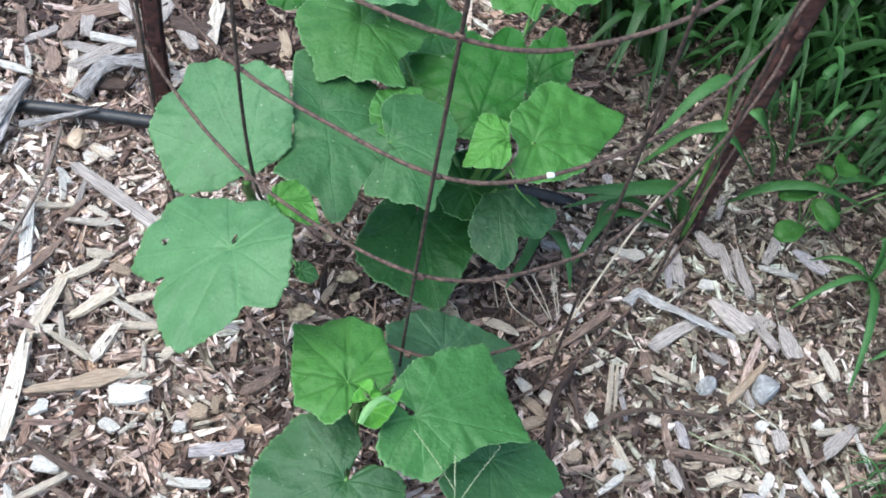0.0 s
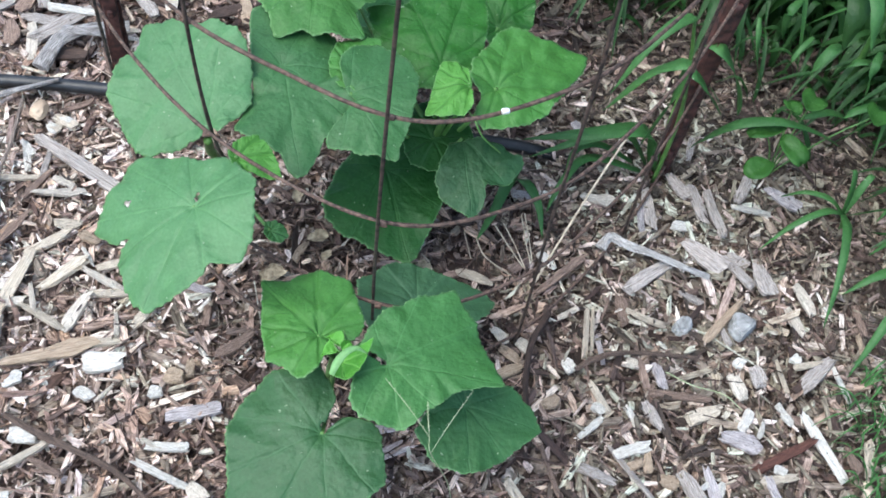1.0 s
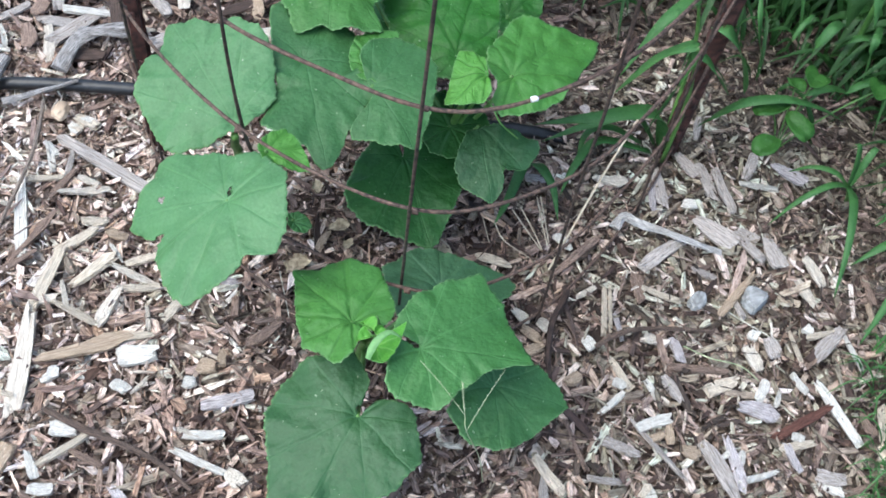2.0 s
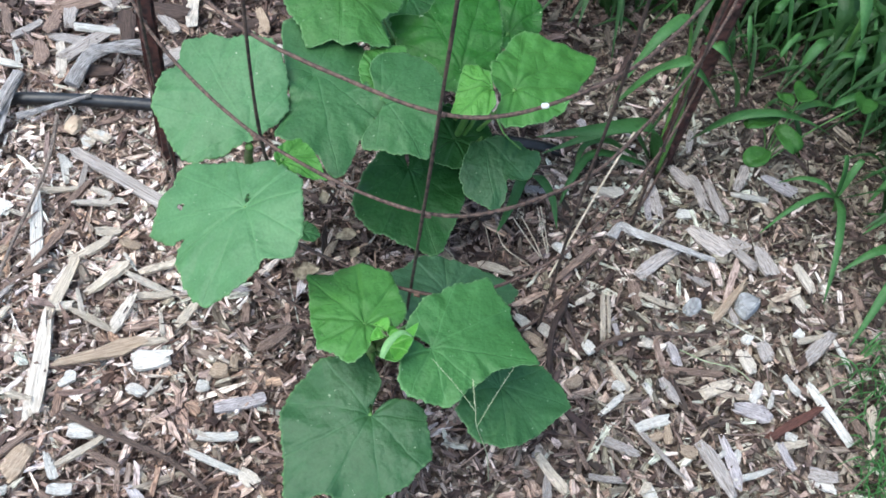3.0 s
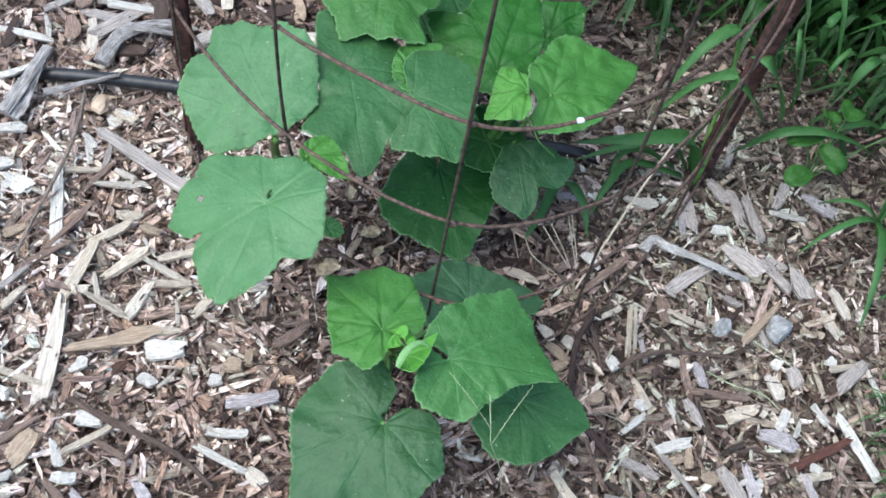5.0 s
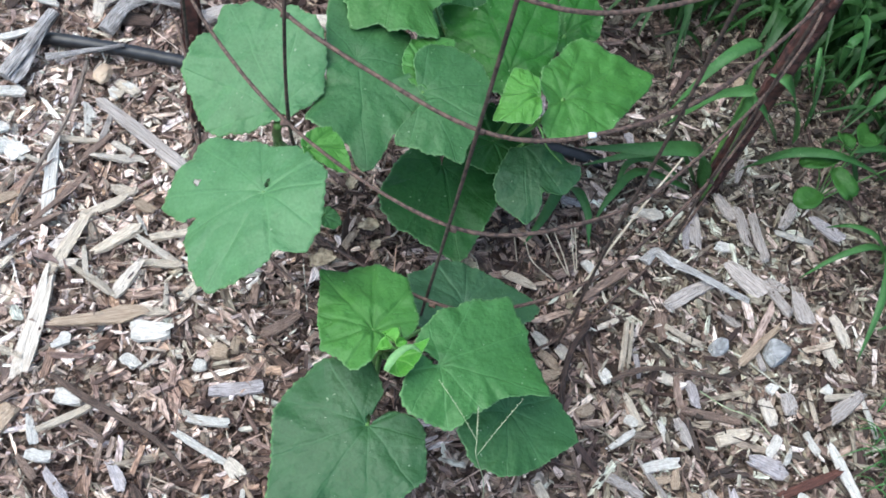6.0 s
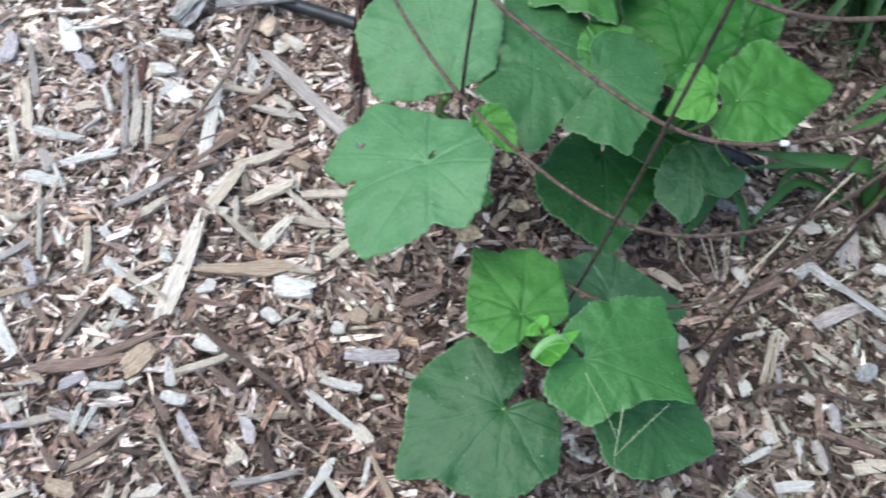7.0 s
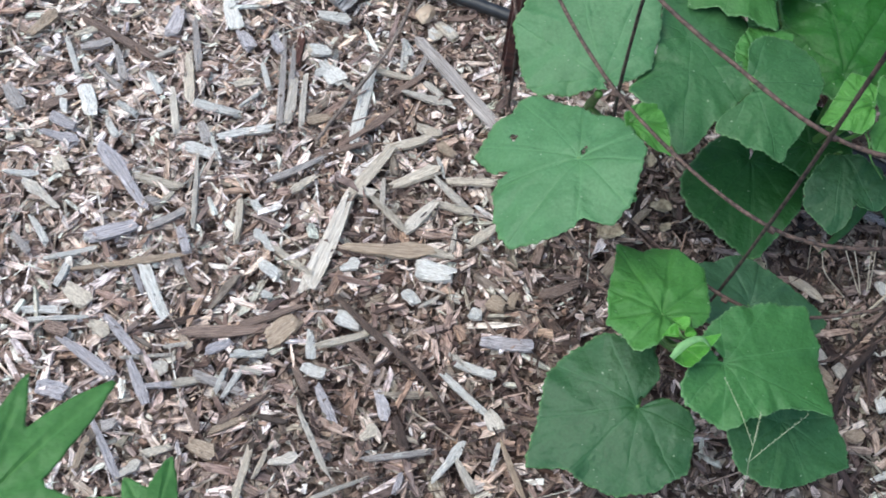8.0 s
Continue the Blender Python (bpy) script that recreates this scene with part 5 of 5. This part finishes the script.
part("stem", tube([(0, 0, -0.02), (0.006, 0.004, 0.25), (0.0, 0.008, 0.6)], (0.007, 0.004), 9, 6, 0.1, 5), STEM, okra)


def lobed_leaf(base, inner, lobes, tone, tilt):
    """A leaf with pointed lobes: (heading in degrees, length, half width at its foot) each, on a blade of the inner radius."""
    around, rings = 180, 14
    verts, faces, ribs = [(0, 0, 0)], [], [0.5]
    for j in range(around):
        angle = 360 * j / around
        reach, rib = inner, 0.0
        for heading, length, wide in lobes:
            off = abs((angle - heading + 180) % 360 - 180)
            low, high = 0.0, length
            for _ in range(14 if off < 80 else 0):
                along = (low + high) / 2
                inside = along * math.tan(radians(off)) < wide * (1 - (along / length) ** 2.2)
                low, high = (along, high) if inside else (low, along)
            reach = max(reach, low / math.cos(radians(min(off, 80))))
            rib = max(rib, 0.8 if off < 1.5 else 0.0)
        reach *= 1 + 0.012 * math.sin(j * 2.1) + 0.008 * math.sin(j * 0.9)
        for i in range(1, rings + 1):
            r = reach * i / rings
            x, y = r * math.cos(radians(angle)), r * math.sin(radians(angle))
            bulge = 0.0012 * noise.noise(Vector((x * 90, y * 90, inner * 100))) + 0.002 * math.sin(radians(angle * 3)) * i / rings
            verts.append((x, y, tilt * y - 2 * r * r + bulge - 0.0012 * rib))
            ribs.append(rib * (1 - 0.6 * i / rings))
    for j in range(around):
        a, b = 1 + j * rings, 1 + (j + 1) % around * rings
        faces.append((0, a, b))
        for i in range(rings - 1):
            faces.append((a + i, a + i + 1, b + i + 1, b + i))
    leaf = part("leaf", (verts, faces), LEAVES[tone], okra)
    leaf.data.attributes.new("vein", "FLOAT", "POINT").data.foreach_set("value", ribs)
    leaf.location = Vector(base) - okra.location
    body = leaf.modifiers.new("thickness", "SOLIDIFY")
    body.thickness = 0.0006
    top = Vector(base)
    part("petiole", tube([Vector((okra.location.x - top.x, okra.location.y - top.y, -0.08)), Vector((okra.location.x - top.x, okra.location.y - top.y, 0)) * 0.5 + Vector((0, 0, -0.03)), Vector((0, 0, 0))], 0.0015, 7, 6), STEM, leaf)


lobed_leaf((-0.263, -0.440, 0.65), 0.020, [(79, 0.058, 0.0098), (108, 0.046, 0.0072), (145, 0.042, 0.008), (28, 0.031, 0.008), (200, 0.037, 0.009)], "lobe", 0.05)
lobed_leaf((-0.258, -0.390, 0.48), 0.018, [(111, 0.037, 0.0085), (150, 0.029, 0.010), (182, 0.036, 0.009), (75, 0.021, 0.008), (30, 0.027, 0.008)], "lobe", 0.05)

# ---- larger wood chips, one by one ----
lay_chip("white", -0.616, 0.197, 37, 13, 135)
lay_chip("slate", -0.659, 0.157, 31, 14, 107)
lay_chip("slate", -0.587, 0.175, 23, 12, 151)
lay_chip("white", -0.725, 0.070, 43, 5, 139)
lay_chip("cream", -0.610, 0.105, 60, 8, 123)
lay_chip("pale", -0.601, 0.064, 47, 7, 128)
lay_chip("white", -0.636, 0.082, 25, 6, 147)
lay_chip("white", -0.680, 0.031, 32, 14, 135)
lay_chip("white", -0.702, 0.020, 28, 8, 133)
lay_chip("white", -0.568, 0.086, 43, 8, 14)
lay_chip("white", -0.526, 0.077, 46, 8, 40)
lay_chip("white", -0.553, 0.037, 36, 9, 7)
lay_chip("slate", -0.602, -0.024, 72, 12, 153)
lay_chip("pale", -0.657, -0.078, 38, 8, 169)
lay_chip("cream", -0.568, -0.012, 42, 8, 13)
lay_chip("cream", -0.483, -0.009, 47, 6, 117)
lay_chip("slate", -0.576, -0.077, 42, 13, 49)
lay_chip("white", -0.589, -0.091, 16, 7, 52)
lay_chip("white", -0.636, -0.110, 31, 6, 150)
lay_chip("grey", -0.679, 0.086, 44, 7, 135)
lay_chip("grey", -0.677, 0.065, 34, 5, 165)
lay_chip("brown", -0.693, 0.111, 94, 7, 178)
lay_chip("grey", -0.745, 0.000, 29, 12, 151)
lay_chip("brown", -0.704, 0.018, 31, 8, 60)
lay_chip("grey", -0.627, 0.145, 55, 6, 127)
lay_chip("white", -0.642, 0.043, 22, 6, 172)
lay_chip("slate", -0.686, 0.000, 26, 10, 1)
lay_chip("slate", -0.681, -0.015, 31, 8, 15)
lay_chip("white", -0.642, 0.017, 21, 7, 148)
lay_chip("white", -0.474, 0.010, 12, 7, 147)
lay_chip("white", -0.449, -0.019, 24, 7, 155)
lay_chip("pale", -0.534, -0.003, 70, 4, 119)
lay_chip("grey", -0.562, -0.033, 14, 8, 4)
lay_chip("slate", -0.515, -0.054, 25, 8, 137)
lay_chip("grey", -0.541, -0.043, 33, 7, 60)
lay_chip("tan", -0.773, 0.087, 33, 12, 83)
lay_chip("tan", -0.772, 0.098, 20, 9, 80)
lay_chip("grey", -0.643, -0.129, 24, 6, 158)
lay_chip("pale", -0.646, 0.120, 21, 5, 62)
lay_chip("white", -0.549, 0.051, 38, 4, 140)
lay_chip("grey", -0.563, 0.057, 23, 8, 137)
lay_chip("white", -0.687, -0.068, 28, 6, 23)
lay_chip("cream", -0.661, -0.041, 17, 9, 152)
lay_chip("cream", -0.730, 0.101, 22, 7, 54)
lay_chip("grey", -0.713, 0.094, 26, 9, 51)
lay_chip("grey", -0.530, 0.151, 106, 6, 118)
lay_chip("grey", -0.528, 0.168, 46, 5, 116)
lay_chip("cream", -0.516, 0.205, 23, 10, 24)
lay_chip("white", -0.445, 0.167, 86, 10, 106)
lay_chip("grey", -0.366, 0.235, 125, 14, 154)
lay_chip("grey", -0.417, 0.239, 32, 5, 95)
lay_chip("cream", -0.440, 0.214, 49, 6, 15)
lay_chip("brown", -0.416, 0.212, 38, 6, 68)
lay_chip("pale", -0.393, 0.206, 42, 8, 14)
lay_chip("pale", -0.392, 0.219, 21, 6, 165)
lay_chip("white", -0.493, 0.185, 31, 9, 151)
lay_chip("white", -0.499, 0.184, 22, 7, 56)
lay_chip("cream", -0.399, 0.099, 66, 10, 82)
lay_chip("cream", -0.382, 0.148, 42, 9, 45)
lay_chip("grey", -0.462, 0.064, 58, 6, 58)
lay_chip("cream", -0.448, 0.053, 25, 7, 64)
lay_chip("brown", -0.428, 0.139, 66, 6, 67)
lay_chip("brown", -0.440, 0.103, 53, 6, 46)
lay_chip("pale", -0.395, 0.007, 94, 15, 98)
lay_chip("cream", -0.361, 0.063, 44, 6, 158)
lay_chip("pale", -0.320, 0.114, 40, 6, 162)
lay_chip("white", -0.342, 0.137, 22, 3, 133)
lay_chip("cream", -0.307, 0.136, 41, 9, 25)
lay_chip("pale", -0.333, 0.075, 39, 10, 75)
lay_chip("cream", -0.310, 0.101, 33, 7, 11)
lay_chip("cream", -0.271, 0.089, 35, 8, 65)
lay_chip("pale", -0.294, 0.070, 24, 4, 109)
lay_chip("cream", -0.371, 0.171, 23, 9, 11)
lay_chip("tan", -0.347, 0.159, 18, 10, 166)
lay_chip("cream", -0.358, 0.114, 45, 13, 54)
lay_chip("pale", -0.377, 0.082, 31, 4, 115)
lay_chip("pale", -0.390, 0.074, 14, 9, 13)
lay_chip("white", -0.546, 0.146, 28, 5, 134)
lay_chip("cream", -0.558, 0.127, 19, 8, 43)
lay_chip("white", -0.543, 0.113, 25, 3, 71)
lay_chip("slate", -0.557, 0.188, 20, 10, 142)
lay_chip("white", -0.440, 0.253, 18, 7, 133)
lay_chip("white", -0.412, 0.294, 15, 10, 150)
lay_chip("cream", -0.422, 0.284, 11, 10, 169)
lay_chip("pale", -0.510, 0.135, 49, 8, 113)
lay_chip("pale", -0.498, 0.139, 54, 6, 116)
lay_chip("tan", -0.474, 0.128, 20, 8, 44)
lay_chip("white", -0.591, -0.139, 20, 7, 99)
lay_chip("cream", -0.567, -0.149, 25, 14, 168)
lay_chip("white", -0.583, -0.176, 31, 7, 29)
lay_chip("white", -0.568, -0.177, 47, 4, 31)
lay_chip("white", -0.510, -0.111, 51, 11, 142)
lay_chip("slate", -0.522, -0.196, 55, 9, 172)
lay_chip("slate", -0.509, -0.163, 46, 8, 159)
lay_chip("white", -0.597, -0.116, 40, 5, 44)
lay_chip("tan", -0.554, -0.105, 98, 5, 35)
lay_chip("dark", -0.478, -0.133, 43, 5, 46)
lay_chip("brown", -0.428, -0.114, 77, 10, 32)
lay_chip("slate", -0.428, -0.132, 23, 7, 53)
lay_chip("slate", -0.472, -0.194, 40, 8, 142)
lay_chip("slate", -0.453, -0.188, 29, 5, 32)
lay_chip("cream", -0.433, -0.173, 24, 6, 41)
lay_chip("white", -0.399, -0.158, 27, 5, 91)
lay_chip("white", -0.409, -0.159, 22, 4, 98)
lay_chip("slate", -0.463, -0.258, 59, 6, 146)
lay_chip("grey", -0.471, -0.239, 12, 9, 51)
lay_chip("cream", -0.422, -0.239, 23, 6, 44)
lay_chip("tan", -0.390, -0.220, 22, 13, 6)
lay_chip("pale", -0.434, -0.265, 19, 7, 66)
lay_chip("tan", -0.382, -0.191, 30, 5, 52)
lay_chip("brown", -0.377, -0.171, 44, 5, 63)
lay_chip("cream", -0.347, -0.225, 32, 5, 98)
lay_chip("cream", -0.339, -0.208, 24, 4, 95)
lay_chip("pale", -0.460, -0.147, 22, 3, 38)
lay_chip("pale", -0.478, -0.170, 38, 3, 34)
lay_chip("white", -0.400, -0.125, 25, 5, 17)
lay_chip("pale", -0.390, -0.138, 18, 4, 10)
lay_chip("slate", -0.528, -0.110, 25, 4, 143)
lay_chip("grey", -0.507, -0.078, 25, 7, 143)
lay_chip("brown", -0.484, -0.087, 24, 6, 153)
lay_chip("brown", -0.563, -0.185, 20, 12, 12)
lay_chip("cream", -0.531, -0.167, 19, 10, 174)
lay_chip("slate", -0.532, -0.236, 22, 14, 14)
lay_chip("pale", -0.462, -0.174, 13, 10, 170)
lay_chip("tan", -0.476, -0.274, 28, 6, 102)
lay_chip("white", -0.294, 0.029, 32, 18, 17)
lay_chip("white", -0.366, -0.004, 16, 10, 56)
lay_chip("white", -0.357, -0.091, 25, 7, 122)
lay_chip("white", -0.343, -0.111, 18, 10, 8)
lay_chip("white", -0.339, -0.054, 22, 12, 2)
lay_chip("cream", -0.334, -0.072, 52, 6, 43)
lay_chip("tan", -0.387, -0.091, 32, 16, 69)
lay_chip("brown", -0.407, -0.089, 70, 7, 47)
lay_chip("white", -0.401, -0.125, 27, 5, 36)
lay_chip("slate", -0.203, -0.002, 41, 12, 26)
lay_chip("white", -0.213, -0.066, 51, 6, 164)
lay_chip("pale", -0.181, -0.076, 18, 11, 146)
lay_chip("white", -0.217, -0.039, 32, 8, 9)
lay_chip("pale", -0.230, -0.040, 19, 5, 167)
lay_chip("slate", -0.274, -0.111, 27, 9, 132)
lay_chip("slate", -0.318, -0.134, 34, 7, 141)
lay_chip("pale", -0.310, -0.170, 61, 4, 142)
lay_chip("white", -0.199, -0.130, 39, 7, 80)
lay_chip("pale", -0.180, -0.134, 28, 6, 147)
lay_chip("white", -0.165, -0.106, 22, 4, 101)
lay_chip("tan", -0.146, -0.110, 50, 4, 137)
lay_chip("grey", -0.240, -0.146, 53, 5, 35)
lay_chip("white", -0.230, -0.138, 28, 3, 40)
lay_chip("tan", -0.343, 0.028, 71, 13, 27)
lay_chip("cream", -0.300, 0.048, 29, 7, 15)
lay_chip("cream", -0.427, -0.022, 61, 6, 167)
lay_chip("white", -0.428, -0.043, 19, 11, 172)
lay_chip("white", -0.417, -0.067, 10, 6, 10)
lay_chip("white", -0.301, -0.005, 15, 11, 159)
lay_chip("pale", -0.284, 0.000, 21, 3, 59)
lay_chip("white", -0.241, 0.010, 11, 9, 12)
lay_chip("pale", -0.270, -0.196, 45, 3, 49)
lay_chip("pale", -0.324, -0.196, 21, 8, 40)
lay_chip("cream", -0.347, -0.223, 43, 6, 107)
lay_chip("cream", -0.272, -0.140, 15, 9, 71)
lay_chip("tan", -0.229, 0.029, 15, 12, 2)
lay_chip("tan", -0.217, 0.040, 15, 7, 102)
lay_chip("slate", -0.228, -0.167, 18, 5, 98)
lay_chip("brown", -0.183, 0.072, 39, 9, 49)
lay_chip("brown", -0.312, -0.078, 30, 5, 161)
lay_chip("dark", -0.248, -0.126, 27, 7, 134)
lay_chip("brown", -0.349, -0.124, 24, 6, 145)
lay_chip("brown", -0.411, -0.201, 23, 6, 147)
lay_chip("white", -0.454, 0.446, 48, 11, 4)
lay_chip("white", -0.547, 0.323, 39, 7, 39)
lay_chip("white", -0.526, 0.251, 30, 11, 23)
lay_chip("cream", -0.415, 0.294, 25, 11, 159)
lay_chip("white", -0.425, 0.283, 13, 9, 143)
lay_chip("white", -0.516, 0.204, 18, 14, 28)
lay_chip("white", -0.438, 0.242, 30, 6, 114)
lay_chip("white", -0.535, 0.395, 30, 5, 116)
lay_chip("pale", -0.485, 0.396, 47, 10, 108)
lay_chip("white", -0.557, 0.378, 57, 7, 178)
lay_chip("white", -0.488, 0.183, 20, 16, 155)
lay_chip("grey", -0.483, 0.426, 46, 11, 174)
lay_chip("pale", 0.286, 0.123, 25, 11, 117)
lay_chip("grey", 0.305, 0.137, 20, 12, 111)
lay_chip("slate", 0.211, 0.117, 24, 9, 111)
lay_chip("grey", 0.362, 0.149, 44, 11, 52)
lay_chip("white", 0.366, 0.073, 60, 9, 123)
lay_chip("red", 0.332, 0.058, 58, 8, 36)
lay_chip("slate", 0.290, 0.065, 35, 14, 172)
lay_chip("white", 0.294, 0.087, 21, 9, 68)
lay_chip("white", 0.309, 0.080, 19, 4, 76)
lay_chip("white", 0.191, 0.035, 31, 10, 27)
lay_chip("cream", 0.255, 0.086, 29, 12, 31)
lay_chip("tan", 0.225, 0.011, 15, 12, 174)
lay_chip("tan", 0.193, 0.021, 12, 8, 30)
lay_chip("tan", 0.205, 0.026, 17, 7, 94)
lay_chip("grey", 0.251, -0.002, 55, 13, 120)
lay_chip("slate", 0.266, 0.005, 49, 9, 107)
lay_chip("white", 0.288, -0.004, 38, 5, 24)
lay_chip("white", 0.258, 0.013, 14, 5, 44)
lay_chip("white", 0.272, 0.012, 15, 6, 76)
lay_chip("slate", 0.321, 0.021, 26, 7, 115)
lay_chip("white", 0.326, 0.041, 10, 8, 165)
lay_chip("grey", 0.355, 0.006, 23, 13, 173)
lay_chip("cream", 0.096, -0.032, 36, 10, 133)
lay_chip("cream", 0.183, -0.034, 14, 7, 58)
lay_chip("grey", 0.195, 0.008, 65, 4, 135)
lay_chip("cream", 0.138, 0.148, 44, 5, 92)
lay_chip("cream", 0.144, 0.152, 42, 3, 94)
lay_chip("cream", 0.195, 0.177, 34, 6, 167)
lay_chip("grey", 0.194, 0.225, 51, 14, 47)
lay_chip("grey", 0.250, 0.263, 42, 17, 148)
lay_chip("grey", 0.284, 0.250, 37, 10, 133)
lay_chip("grey", 0.311, 0.247, 32, 15, 114)
lay_chip("pale", 0.351, 0.233, 33, 9, 119)
lay_chip("white", 0.297, 0.332, 36, 6, 179)
lay_chip("grey", 0.289, 0.360, 35, 10, 72)
lay_chip("grey", 0.260, 0.320, 49, 11, 110)
lay_chip("grey", 0.240, 0.328, 42, 12, 110)
lay_chip("grey", 0.220, 0.348, 30, 11, 128)
lay_chip("grey", 0.190, 0.309, 45, 10, 101)
lay_chip("slate", 0.183, 0.295, 28, 7, 97)
lay_chip("white", 0.225, 0.294, 21, 8, 9)
lay_chip("pale", 0.137, 0.310, 30, 11, 1)
lay_chip("tan", 0.271, 0.190, 60, 7, 57)
lay_chip("white", 0.125, 0.110, 12, 11, 128)
lay_chip("pale", 0.184, 0.125, 10, 10, 74)
lay_chip("cream", 0.023, 0.190, 33, 8, 167)
lay_chip("pale", 0.057, 0.130, 19, 8, 139)
lay_chip("tan", 0.068, 0.112, 20, 8, 148)
lay_chip("pale", 0.080, 0.124, 11, 11, 147)
lay_chip("tan", 0.112, 0.069, 16, 10, 38)
lay_chip("cream", 0.156, 0.083, 30, 6, 124)
lay_chip("white", 0.156, 0.070, 11, 9, 154)
lay_chip("white", 0.288, 0.147, 10, 10, 62)
lay_chip("cream", 0.328, 0.141, 32, 3, 107)
lay_chip("cream", 0.355, 0.157, 30, 5, 22)
lay_chip("white", 0.342, 0.161, 9, 9, 63)
lay_chip("white", 0.331, 0.100, 20, 7, 126)
lay_chip("brown", 0.230, 0.100, 50, 8, 4)
lay_chip("grey", 0.146, -0.029, 26, 6, 180)
lay_chip("brown", 0.118, 0.000, 42, 4, 115)
lay_chip("brown", 0.107, 0.209, 63, 8, 52)
lay_chip("slate", 0.331, 0.354, 35, 12, 150)
spare = random.Random(17)
for _ in range(30):
    tone = spare.choices(("white", "pale", "cream", "tan", "grey", "slate", "brown", "red", "dark"), (10, 22, 20, 10, 12, 4, 16, 4, 3))[0]
    lay_chip(tone, spare.uniform(-0.8, 0.46), spare.uniform(-0.22, 0.55), spare.uniform(18, 40), spare.uniform(4, 9), spare.uniform(0, 360), -0.001)
for _ in range(45):
    tone = spare.choices(("pale", "tan", "grey", "brown", "dark"), (1, 1, 5, 6, 4))[0]
    lay_chip(tone, spare.uniform(-0.68, -0.08), spare.uniform(0.37, 0.62), spare.uniform(25, 62), spare.uniform(9, 17), spare.uniform(0, 360))
for _ in range(25):
    tone = spare.choices(("white", "pale", "grey", "slate", "brown", "dark"), (10, 18, 34, 12, 14, 4))[0]
    lay_chip(tone, spare.uniform(0.06, 0.42), spare.uniform(-0.1, 0.42), spare.uniform(16, 36), spare.uniform(5, 11), spare.uniform(0, 360), -0.002)
